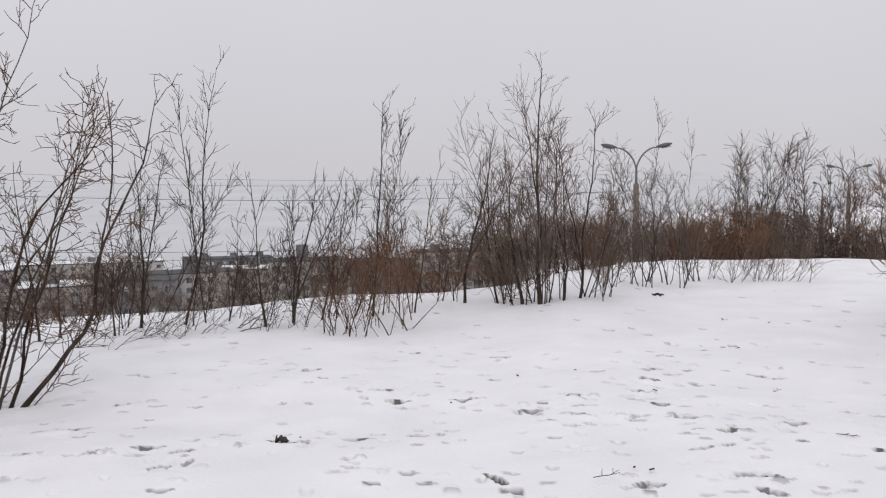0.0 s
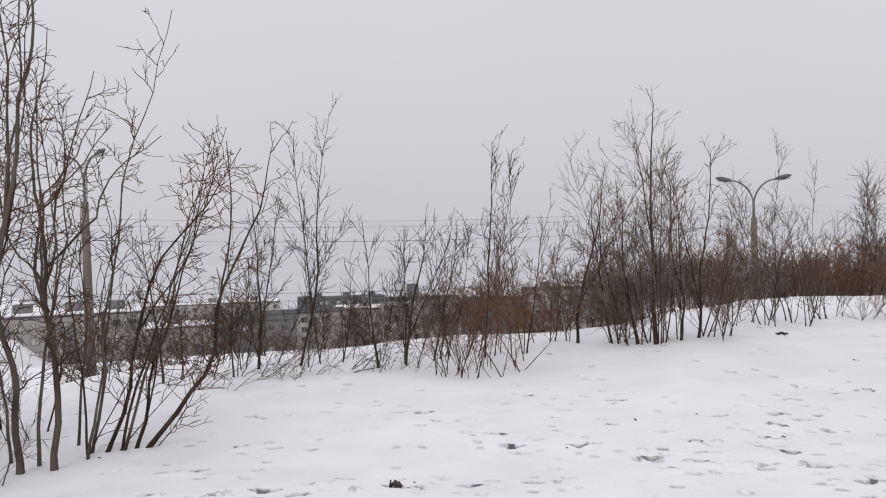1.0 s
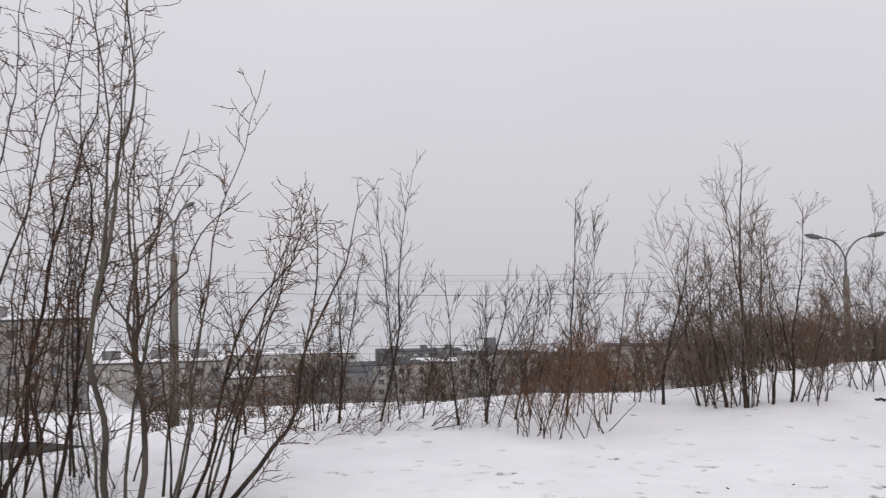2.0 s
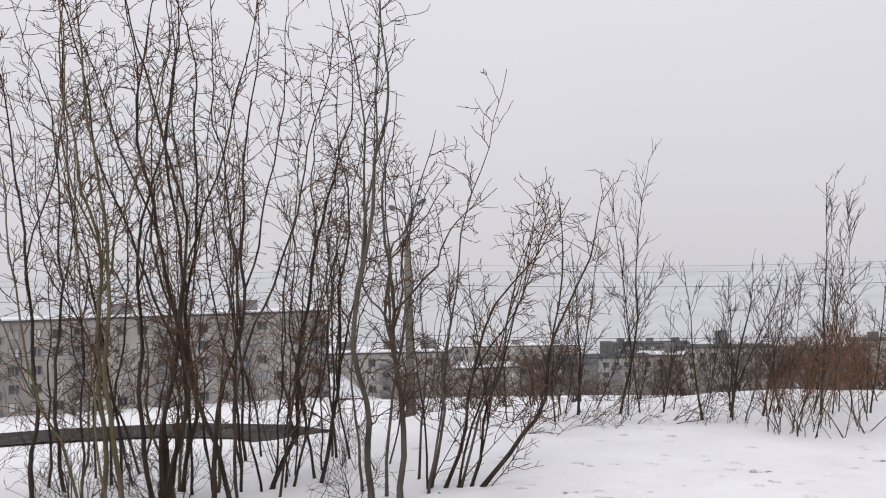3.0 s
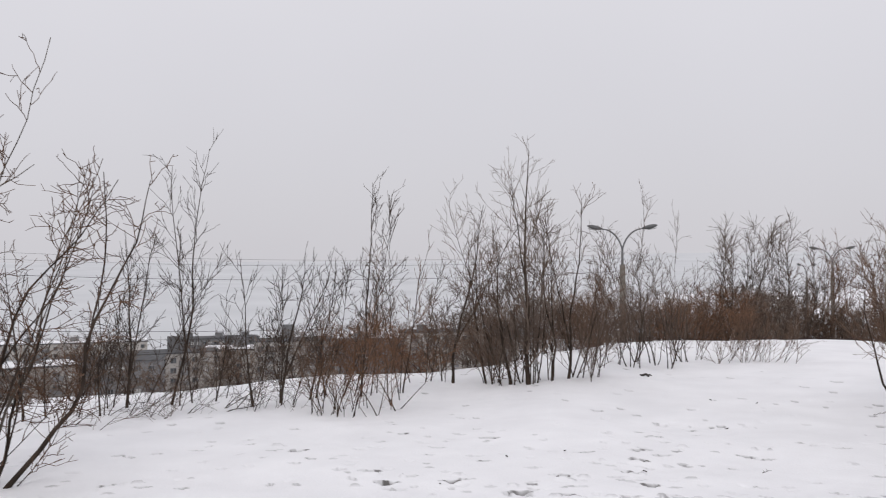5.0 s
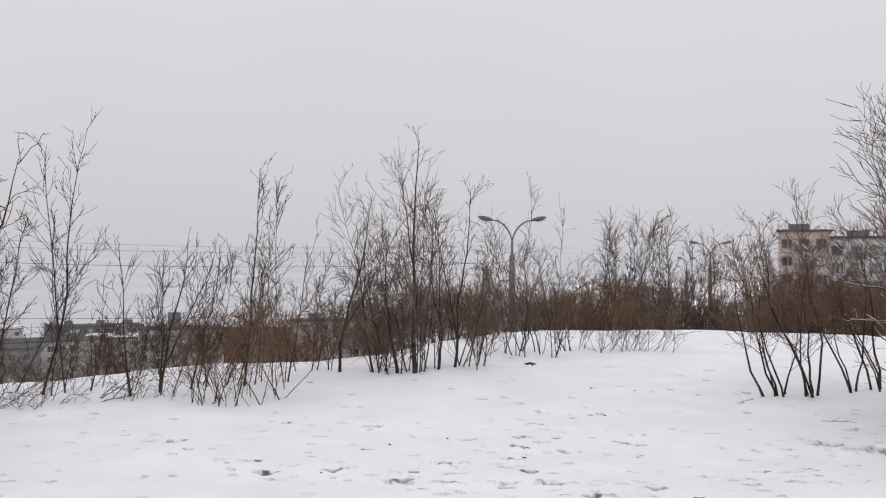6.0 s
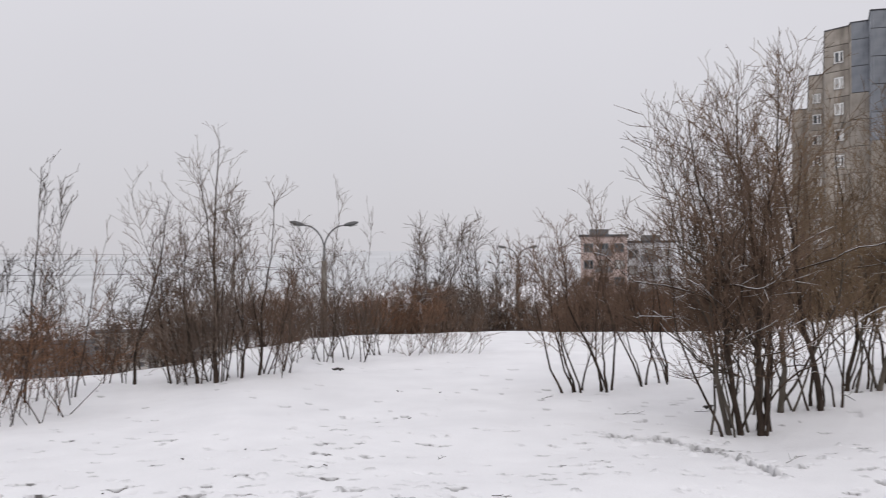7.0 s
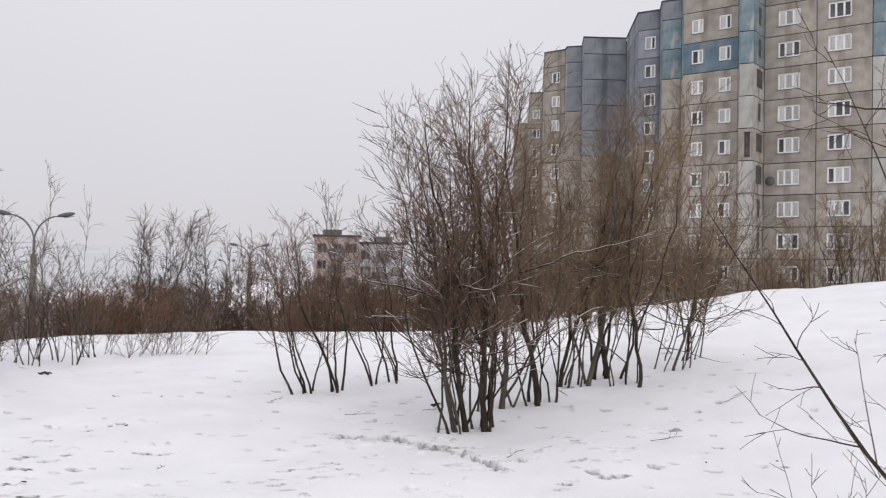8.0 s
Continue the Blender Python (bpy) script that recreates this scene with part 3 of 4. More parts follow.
# low reddish bush and bent shoots in front of it
for i, (a0, el, h) in enumerate(((-7.5, -.161, 1.25), (-6.2, -.155, 1.35), (-4.7, -.161, 1.45), (-3.4, -.150, 1.5), (-12.5, -.15, 0.8), (-16.8, -.155, 0.7), (-21.5, -.16, 0.8), (-51.5, -.205, 0.9), (-49.5, -.225, 0.8), (-47.5, -.21, 1.0), (-45.5, -.225, 0.8), (-43.0, -.215, 0.9), (-34.0, -.235, 0.8), (-37.5, -.20, 1.0), (-32.8, -.195, 0.9), (-14.6, -.15, 0.7), (-10.4, -.152, 0.75), (-18.6, -.15, 0.6))):
    loc = at(a0, el)
    rng = random.Random(600 + i)
    n = 8 if i < 4 else 6 if i > 6 else 3
    stems = [(rng.uniform(-0.3, 0.3), rng.uniform(-0.2, 0.3), rng.uniform(-0.45, 0.45) + (0.9 if 3 < i < 7 or i > 14 else 0), rng.uniform(-0.2, 0.2), h * rng.uniform(0.6, 1.05), rng.uniform(0.004, 0.008), 0) for _ in range(n)]
    plant("bush", loc, stems, dict(BUSHY, length=(0.45, 0.25, 0.12), density=(8.0, 6.0, 4.5), crook=0.2, wob=0.2, spread=(18, 58), up=0.03, thin=0.0018), BARK_DARK, TWIG_RUST if i in (1, 2, 3) else (TWIG_RED if i < 7 else TWIG_DARK),
          "low reddish-brown bush of thin bent shoots in snow" if i < 4 else "few bent bare shoots poking out of snow", "bush", 620 + i, "low bushes in the snow", low=0.32 if i < 4 else 0.02)

# thin shoots at the crest, bases in the snow
for i in range(15):
    rng = random.Random(700 + i)
    a0 = 10.6 + i * 0.75 + rng.uniform(-0.45, 0.45)
    loc = at(a0, -.104 + 0.0007 * i + rng.uniform(-0.006, 0.004))
    h = rng.uniform(1.9, 3.0) if i < 8 else rng.uniform(0.8, 1.6)
    stems = [(rng.uniform(-0.12, 0.12), rng.uniform(-0.12, 0.2), rng.uniform(-0.45, 0.45) + (0.0 if i < 8 else 0.55), rng.uniform(-0.3, 0.3), h * rng.uniform(0.4, 1), rng.uniform(0.006, 0.012) if i < 8 else rng.uniform(0.004, 0.007), 0) for _ in range(4)]
    plant("shrub", loc, stems, dict(SPARSE, thin=0.0026, crook=0.12), BARK_DARK, TWIG_GREY if i < 8 else TWIG_RED, "bare shrub of thin shoots at the snow crest", "shrub", 730 + i, "shrubs at the crest")

# small clump before the far thicket
for i, (a0, el, n, h) in enumerate(((28.2, -.138, 6, 2.2), (29.9, -.138, 5, 2.7), (32.6, -.132, 3, 2.2), (33.3, -.130, 4, 2.6))):
    loc = at(a0, el)
    rng = random.Random(800 + i)
    stems = [(rng.gauss(0, 0.09), rng.uniform(-0.1, 0.2), rng.uniform(-0.5, 0.22), rng.uniform(-0.2, 0.25), h * rng.uniform(0.6, 1.0), rng.uniform(0.012, 0.020), 0) for _ in range(n)]
    plant("shrub", loc, stems, dict(CLUMP, start=0.34, length=(0.7, 0.34, 0.15), snow=0.008), BARK_DARK, TWIG_RED, "bare reddish shrub with dark lower stems in snow", "shrub", 830 + i, "shrubs before the thicket", low=0.55)

# the big clump: base direction, slope of sight, top direction, height, radius, forks
BIG = [
    (37.4, -.178, 34.0, 3.0, 0.036, 2), (38.0, -.178, 34.8, 3.3, 0.042, 2), (39.1, -.177, 37.6, 3.5, 0.046, 2), (40.0, -.155, 41.0, 3.75, 0.046, 2),
    (42.3, -.151, 43.0, 3.7, 0.045, 2), (43.5, -.130, 44.6, 3.3, 0.040, 1), (45.1, -.128, 46.2, 3.2, 0.045, 2), (46.4, -.118, 48.4, 3.2, 0.055, 2),
    (48.2, -.126, 50.4, 3.1, 0.035, 1), (50.2, -.105, 52.6, 2.6, 0.030, 1), (51.0, -.094, 54.2, 2.2, 0.030, 1),
]
for i, (a0, el, a1, h, rad, fork) in enumerate(BIG):
    loc = at(a0, el)
    rng = random.Random(900 + i)
    r0 = math.hypot(loc[0], loc[1] - OY)
    lx, ly = lean_to(a0, a1, r0, h)
    if i > 4:
        h *= 1.14
    stems = [(0, 0, lx, ly, h, rad * 0.75, fork)]
    for _ in range(6 if i < 5 else 5):
        stems.append((rng.uniform(-0.22, 0.22), rng.uniform(-0.12, 0.3), lx + rng.uniform(-0.24, 0.22), ly + rng.uniform(-0.25, 0.25), h * rng.uniform(0.5, 0.85), rad * rng.uniform(0.28, 0.45), 0))
    limbs = []
    for _ in range(9 if i < 3 else 5):
        q = rng.uniform(0, 6.28)
        limbs.append((rng.randrange(3), rng.uniform(0.24, 0.55), math.cos(q), math.sin(q), rng.uniform(0.2, 0.8), rng.uniform(0.7, 1.5), rng.uniform(0.006, 0.012)))
    if i == 0:
        limbs.append((0, 0.6, -0.75, 0.6, 0.75, 1.35, 0.010))
    plant("tree", loc, stems, dict(CLUMP, density=(7.6, 6.8, 5.8)) if i > 3 else CLUMP, BARK_DARK if i % 3 else BARK_GREY, TWIG_OCHRE if i in (6, 9) else (TWIG_BROWN if i > 2 else TWIG_CLUMP),
          "bare many-stemmed willow with brown twigs and traces of snow", "tree", 930 + i, "willow clump", low=0.3, limbs=limbs)

# tree that leans into view beside the path: base direction, distance, then top direction, height, radius of each stem
loc = at(69, r=4.9)
stems = []
for dx, dy, a1, h, rad in ((0, 0, 47.0, 1.95, 0.019), (0.2, -0.1, 66, 3.7, 0.028), (0.1, -0.1, 57.0, 3.1, 0.013), (0.15, 0.0, 59.0, 2.8, 0.012), (0.05, -0.05, 57.0, 0.85, 0.008), (0.0, 0.1, 56.0, 0.42, 0.007), (0.1, 0.0, 57.5, 0.3, 0.007)):
    stems.append((dx, dy, *lean_to(69, a1, 4.9, h), h, rad, 0))
plant("tree", loc, stems, dict(SPARSE, start=0.12, spread=(24, 60), density=(6.5, 5.0, 4.0), up=0.0, thin=0.0019, wob=0.15, crook=0.045, seg=(6, 3, 2), length=(0.62, 0.32, 0.15)), BARK_DARK, TWIG_DARK, "bare leaning tree with thin drooping branches over snow", "tree", 960, low=0.08,
      limbs=((1, 0.68, -0.41, 0.91, 0.22, 1.15, 0.012), (1, 0.62, -0.5, 0.85, 0.1, 0.9, 0.010), (1, 0.5, -0.41, 0.91, 0.15, 0.8, 0.008)))

# shrubs on the far side of the rise, before the tall building
for i, (a0, top) in enumerate(((57.6, 0.06), (59.6, 0.10), (62.2, 0.095), (65.5, 0.10), (54.6, 0.045), (60.8, 0.085), (63.8, 0.11), (56.2, 0.05))):
    rng = random.Random(980 + i)
    loc = at(a0, r=25.0 + i % 2)
    h = EYE + top * 25.0 - loc[2]
    stems = [(rng.gauss(0, 0.25), rng.gauss(0, 0.25), rng.uniform(-0.3, 0.3), rng.uniform(-0.2, 0.2), h * rng.uniform(0.5, 1.0), rng.uniform(0.014, 0.022), 0) for _ in range(7)]
    plant("shrub", loc, stems, dict(SPARSE, density=(5.5, 4.5, 3.0), length=(0.9, 0.45, 0.2), spread=(18, 44), thin=0.0045), BARK_DARK, TWIG_BROWN, "bare brown shrub behind the snowy rise", "shrub", 990 + i, "shrubs behind the rise")

# thicket behind the crest: a few grown shapes, repeated with their own turn and size
def thicket_shape(i, twig, bark, label, dense=1.0):
    rng = random.Random(1100 + i)
    stems = []
    for _ in range(8):
        a, q = rng.uniform(0, 6.28), rng.uniform(0, 0.6)
        stems.append((q * math.cos(a), q * math.sin(a), 0.32 * q * math.cos(a) + rng.uniform(-0.08, 0.08), 0.32 * q * math.sin(a) + rng.uniform(-0.08, 0.08), rng.uniform(3.3, 4.0), rng.uniform(0.014, 0.022), 0))
    st = dict(THICK, density=tuple(d * dense for d in THICK["density"]))
    x, y, z = at(18 + 3 * i, r=24 + i)
    return plant("thicket_shrub", (x, y, z), stems, st, bark, twig, label, "shrub", 1150 + i, "thicket behind the crest", low=0.1)


shapes = [
    thicket_shape(0, TWIG_GREY, BARK_DARK, "dense bare grey-brown shrub in a thicket"), thicket_shape(1, TWIG_GREY, BARK_DARK, "dense bare grey-brown shrub in a thicket"),
    thicket_shape(2, TWIG_RUST, BARK_DARK, "dense bare rust-brown shrub in a thicket"), thicket_shape(3, TWIG_RUST, BARK_DARK, "dense bare rust-brown shrub in a thicket"),
    thicket_shape(4, TWIG_RED, BARK_DARK, "dense bare reddish shrub in a thicket"), thicket_shape(5, TWIG_RED, BARK_DARK, "dense bare reddish shrub in a thicket"),
]
rng = random.Random(77)
# direction, its spread, distance, its spread, top slope of sight, shapes, count
BANDS = [
    (16.0, 2.2, 23.0, 1.5, 0.000, (2, 3), 12), (20.6, 2.0, 25.0, 2.5, 0.010, (0, 1), 13), (25.6, 2.8, 25.5, 2.5, -0.019, (4, 5, 0), 12), (30.0, 3.0, 24.5, 2.0, 0.002, (2, 4, 5), 14),
    (35.0, 3.0, 24.5, 2.0, 0.008, (4, 5), 11), (40.0, 3.0, 25.0, 2.5, 0.028, (4, 2), 9), (46.0, 4.0, 24.0, 2.0, 0.055, (4, 3), 8), (10.8, 2.5, 21.5, 2.0, 0.000, (0, 4), 8),
    (5.0, 3.5, 18.0, 1.5, -0.008, (0, 1, 4), 8), (-2.0, 3.0, 16.5, 1.5, -0.036, (2, 3, 4), 4), (-12.0, 6.0, 16.0, 1.0, -0.108, (0, 4), 5), (-24.0, 6.0, 15.0, 1.0, -0.116, (0, 4), 5),
    (20.0, 9.0, 33.0, 3.0, -0.012, (0, 1, 4), 11), (56.0, 7.0, 33.0, 4.0, 0.035, (0, 4), 12),
]
for a_c, a_s, r_c, r_s, top, kinds, count in BANDS:
    for k_ in range(count):
        az = a_c + a_s * (2 * (k_ + 0.5) / count - 1) + rng.uniform(-0.5, 0.5)
        r0 = r_c + rng.uniform(-r_s, r_s)
        x, y, z = at(az, r=r0)
        want = EYE + top * r0 + rng.uniform(-0.5, 0.1) - z
        s = min(max(want / 4.4, 0.3), 2.2)
        copy = copy_thing(shapes[rng.choice(kinds)], pose(x, y, z - 0.05, 0, 0, rng.uniform(0, 360)) @ Matrix.Diagonal((max(s, 0.8), max(s, 0.8), s, 1)))


# ---------------------------------------------------------------- street lamps and cables
def street_lamp(name, loc, top, arm, turn, label):
    """Concrete post with a steel head of two curved arms. top: height of the lamp heads over the ground."""
    root = thing(name, loc, label, "street lamp", "street lamps on the road", turn=turn)
    post = Build()
    h = top - 1.5
    post.tube([(0, 0, -0.3), (0, 0, h * 0.5), (0, 0, h)], [0.17, 0.145, 0.115], 10)
    part("post", post.mesh("post", POLE_CONCRETE, True), root)
    tube = Build()
    tube.tube([(0, 0, h - 0.35), (0, 0, h + 0.55)], [0.06, 0.05], 8)
    part("collar", tube.mesh("collar", STEEL, True), root)
    for s in (-1, 1):
        b = Build()
        line = [(s * arm * 0.8 * (1 - math.cos(a)) ** 0.9, 0, h + 0.5 + 0.95 * math.sin(a)) for a in np.linspace(0, math.pi / 2, 9)]
        b.tube(line, 0.036, 7)
        a_ob = part("arm", b.mesh("arm", STEEL, True), root)
        x, _, z = line[-1]
        head = Build()
        m = pose(x, 0, z, 0, -s * 12, 0)
        for k_, (u0, u1) in enumerate(((0.0, 0.62),)):
            n = 7
            pts = [m @ Vector((s * (u0 + (u1 - u0) * i / n), 0, 0.01)) for i in range(n + 1)]
            head.tube([tuple(p) for p in pts], [0.04, 0.06, 0.078, 0.086, 0.086, 0.078, 0.058, 0.025], 8)
        h_ob = part("lamp_head", head.mesh("lamp_head", LAMP_GREY, True), root)
        g = Build()
        g.box((min(s * 0.2, s * 0.56), -0.07, -0.11), (max(s * 0.2, s * 0.56), 0.07, -0.075), m)
        part("lens", g.mesh("lens", LENS), h_ob)
    return root


def lamp_at(az, r, el_head, arm, turn, label):
    x, y, z = at(az, r=r)
    return street_lamp("street_lamp", (x, y, z), EYE + el_head * r - z, arm, turn, label)


lamp_at(-28.7, 31.0, 0.090, 0.95, -33, "concrete street lamp with two curved steel arms behind the trees")
lamp_at(11.8, 37.0, 0.046, 1.0, -8, "concrete street lamp with two curved steel arms above the thicket")
lamp_at(23.9, 64.0, 0.0200, 1.0, -18, "concrete street lamp with two curved steel arms farther along the road")
lamp_at(22.5, 92.0, 0.003, 0.95, 30, "distant concrete street lamp showing above the thicket")


def cable(p, q, sag, r):
    b = Build()
    p, q = np.array(p), np.array(q)
    ts = np.linspace(0, 1, 25)
    b.tube([p + (q - p) * t - np.array([0, 0, sag * 4 * t * (1 - t)]) for t in ts], r, 4)
    return tagged(new("overhead_cable", b.mesh("overhead_cable", CABLE)), "thin black overhead cable sagging above the road", "cable", "overhead cables")


pa, pb = at(-28.7, r=31.0), at(11.8, r=37.0)
pw = at(-75, r=45.0)
for k_, (z, off, r) in enumerate(((2.35, 0.12, 0.004), (2.15, -0.12, 0.004), (1.65, 0.14, 0.007), (-0.1, 0.13, 0.007), (-0.35, -0.13, 0.005))):
    cable((pa[0] + off, pa[1] + off, z), (pb[0] + off, pb[1] + off, z - 0.1), 0.3, r)
    cable((pw[0], pw[1] + off, z + 0.3), (pa[0] - off, pa[1] - off, z), 0.4, r)


# ---------------------------------------------------------------- tall panel building
FLOOR_H, ROOF_Z, BASE_Z, STOREYS, PARAPET = 2.8, 27.0, -2.2, 10, 1.8


def sheet_mesh(name, w, h, holes, material, y0, y1, x_off=0.0, z_off=0.0):
    """One solid sheet (x along, z up) of some thickness, with its openings left free."""
    xs = sorted({0.0, w, *[v for p in holes for v in p[:2]]})
    zs = sorted({0.0, h, *[v for p in holes for v in p[2:]]})
    nx, nz = len(xs) - 1, len(zs) - 1

    def solid(i, j):
        if not (0 <= i < nx and 0 <= j < nz):
            return False
        cx, cz = (xs[i] + xs[i + 1]) / 2, (zs[j] + zs[j + 1]) / 2
        return not any(p[0] < cx < p[1] and p[2] < cz < p[3] for p in holes)

    ids, v, f = {}, [], []

    def vid(i, j, k):
        if (i, j, k) not in ids:
            ids[(i, j, k)] = len(v)
            v.append((xs[i] + x_off, y1 if k else y0, zs[j] + z_off))
        return ids[(i, j, k)]

    for i in range(nx):
        for j in range(nz):
            if not solid(i, j):
                continue
            f.append((vid(i, j, 0), vid(i + 1, j, 0), vid(i + 1, j + 1, 0), vid(i, j + 1, 0)))
            f.append((vid(i, j + 1, 1), vid(i + 1, j + 1, 1), vid(i + 1, j, 1), vid(i, j, 1)))
            for (a, b_), out in ((((i, j), (i + 1, j)), (i, j - 1)), (((i + 1, j), (i + 1, j + 1)), (i + 1, j)), (((i + 1, j + 1), (i, j + 1)), (i, j + 1)), (((i, j + 1), (i, j)), (i - 1, j))):
                if not solid(*out):
                    f.append((vid(*b_, 0), vid(*a, 0), vid(*a, 1), vid(*b_, 1)))
    return mesh_of(name, v, f, material)


def window_mesh(w, h, bars):
    t = 0.135
    edges = [t] + [v for x in bars for v in (x + w / 2 - t * 0.6, x + w / 2 + t * 0.6)] + [w - t]
    lights = [(edges[k_], edges[k_ + 1], t, h - t) for k_ in range(0, len(edges), 2)]
    frame_me = sheet_mesh("window_frame", w, h, lights, WHITE_FRAME, -0.05, 0.03, -w / 2, -h / 2)
    panes = []
    for a, b_, c_, d_ in lights:
        g = Build()
        g.box((a - w / 2, -0.005, c_ - h / 2), (b_ - w / 2, 0.01, d_ - h / 2))
        panes.append(g)
    s = Build()
    s.box((-w / 2 - 0.06, -0.16, -h / 2 - 0.05), (w / 2 + 0.06, 0.0, -h / 2 - 0.003))
    return frame_me, panes, s


WIN = {}
for key, (w, h, bars) in {"wide": (1.9, 1.38, (-0.34, 0.32)), "two": (1.12, 1.3, (0.1,)), "slim": (0.85, 1.5, (0.05,)), "town": (1.6, 1.5, (0.15,))}.items():
    f, panes, s = window_mesh(w, h, bars)
    WIN[key] = (w, h, f, [[p.mesh("pane", GLASS) for p in panes], [p.mesh("pane", PALE_PANE) for p in panes]], s.mesh("window_sill", STEEL))

WIN["town"][2].materials[0] = CITY_DARK


def put_window(parent, key, m, rng):
    w, h, fm, pms, sm = WIN[key]
    win = part("window", fm, parent)
    win.matrix_basis = m
    for j in range(len(pms[0])):
        part("pane", pms[1 if rng.random() < 0.55 else 0][j], win)
    part("window_sill", sm, win)
    return win


def panel_mesh(w, h, holes, material, depth=0.28):
    return sheet_mesh("panel", w, h, holes, material, 0.0, depth)


def tower():
    """Echelon of wall sections, followed along the front from its near end."""
    rng = random.Random(8)
    root = thing("apartment_building", (0, 0, 0), "tall weathered grey panel apartment building with faded blue panels", "building")
    plan = [(66, 82.5), (61.4, 81.7), (55.5, 84.2), (54.9, 81.2), (54.05, 81.4), (54.0, 83.0), (50.75, 85.0), (50.65, 86.3), (49.45, 86.8), (49.35, 89.5), (48.0, 90.3),
            (47.3, 100), (44.65, 99), (44.55, 103), (43.6, 103.3), (43.5, 104.5), (42.2, 106), (42.1, 130), (41.3, 130.5), (41.2, 158), (40.3, 158.5)]
    front = [(0.33 + r * math.sin(radians(a)), 0.54 + r * math.cos(radians(a))) for a, r in plan]
    # windows on each section: kind and place along it
    wins = {0: [("wide", 0.3), ("two", 0.72)], 1: [("wide", 0.29), ("wide", 0.76)], 2: [("slim", 0.45)], 5: [("two", 0.24), ("two", 0.74)], 9: [("two", 0.45)], 15: [("two", 0.45)], 17: [("two", 0.5)]}
    core = Build()
    n = len(front)
    poly = [(x + 0.16 * (x / math.hypot(x, y)) + 0.05, y + 0.16 * (y / math.hypot(x, y))) for x, y in front] + [(124, 118), (98, 72), (92, 30)]
    m = len(poly)
    v = [(x, y, BASE_Z) for x, y in poly] + [(x, y, ROOF_Z - 0.25) for x, y in poly]
    f = [(i, (i + 1) % m, m + (i + 1) % m, m + i) for i in range(m)] + [tuple(range(m, 2 * m))]
    part("wall_core", mesh_of("wall_core", v, f, JOINT), root, "dark recessed joints between panels")
    for i in range(n - 1):
        (x0, y0), (x1, y1) = front[i], front[i + 1]
        length = math.hypot(x1 - x0, y1 - y0)
        ang = math.degrees(math.atan2(y1 - y0, x1 - x0))
        # front faces the path: outward normal lies to the left of the way along
        for lv in range(STOREYS + 1):
            z0 = ROOF_Z - PARAPET - FLOOR_H * lv
            hgt = FLOOR_H if lv else PARAPET
            if z0 < BASE_Z - 2:
                continue
            if i in (2, 3, 4):
                material = CONCRETE_TEAL if lv < 3 else (CONCRETE_PALE if lv in (3, 4, 6, 7, 8) else CONCRETE)
            elif i == 5:
                material = CONCRETE_BLUE if lv == 2 else CONCRETE
            elif i in (6, 7):
                material = CONCRETE_SLATE if lv < 1 else (CONCRETE_TEAL if lv in (1, 2) else CONCRETE)
            elif i in (8, 9, 10, 11, 12):
                material = CONCRETE_SLATE if lv < 5 else CONCRETE
            elif i == 0:
                material = CONCRETE_TEAL if lv < 3 else (CONCRETE if lv in (5, 9) else CONCRETE_PALE)
            elif i == 13:
                material = CONCRETE_SLATE if lv < 3 else CONCRETE
            else:
                material = CONCRETE
            bays = 2 if length > 7.5 else 1
            for b_ in range(bays):
                a0, a1 = length * b_ / bays, length * (b_ + 1) / bays
                holes, here = [], []
                if lv:
                    for key, u in wins.get(i, ()):
                        uc = u * length
                        if a0 < uc < a1:
                            w, h = WIN[key][0], WIN[key][1]
                            holes.append((uc - a0 - w / 2, uc - a0 + w / 2, 0.85, 0.85 + h))
                            here.append((key, uc - a0, 0.85 + h / 2))
                gap = 0.035
                if i == 2 and lv in (3, 5, 6):      # open loggias in the bay's side; the dark core stands in for their shade
                    here, holes = [], [(0.5, 2.3, 0.9, 2.5)]
                if i == 3 and lv in (5,):
                    holes = [(0.15, 0.75, 0.3, 2.5)]
                pm = panel_mesh(a1 - a0 - 2 * gap, hgt - 2 * gap, [(p - gap, q - gap, r_ - gap, s_ - gap) for p, q, r_, s_ in holes], material)
                ux, uy = (x1 - x0) / length, (y1 - y0) / length
                # panel x axis runs against the way so that its front (y = 0) faces out
                o = pose(x0 + ux * (a1 - gap), y0 + uy * (a1 - gap), z0 + gap, 0, 0, ang + 180)
                # mirrored openings for the turned axis
                pan = part("panel", pm, root)
                pan.matrix_basis = o @ pose(0, 0, 0)
                for key, u, z in here:
                    put_window(root, key, pan.matrix_basis @ pose((a1 - a0) - u - gap, 0.12, z - gap), rng)
                if holes:
                    mirrored = [((a1 - a0) - q - gap, (a1 - a0) - p - gap, r_ - gap, s_ - gap) for p, q, r_, s_ in holes]
                    pan.data = panel_mesh(a1 - a0 - 2 * gap, hgt - 2 * gap, mirrored, material)
    # parapet coping and dish
    for i in range(n - 1):
        (x0, y0), (x1, y1) = front[i], front[i + 1]
        length = math.hypot(x1 - x0, y1 - y0)
        c = Build()
        c.box((0, -0.08, 0.0), (length, 0.4, 0.09), pose(x1, y1, ROOF_Z, 0, 0, math.degrees(math.atan2(y1 - y0, x1 - x0)) + 180))
        part("coping", c.mesh("coping", ROOF_DARK), root)
    d = Build()
    (x0, y0), (x1, y1) = front[1], front[2]
    t = 0.93
    dm = pose(x0 + (x1 - x0) * t - 0.35, y0 + (y1 - y0) * t - 0.2, ROOF_Z - PARAPET - FLOOR_H * 6 + 1.2, 90, 0, -62)
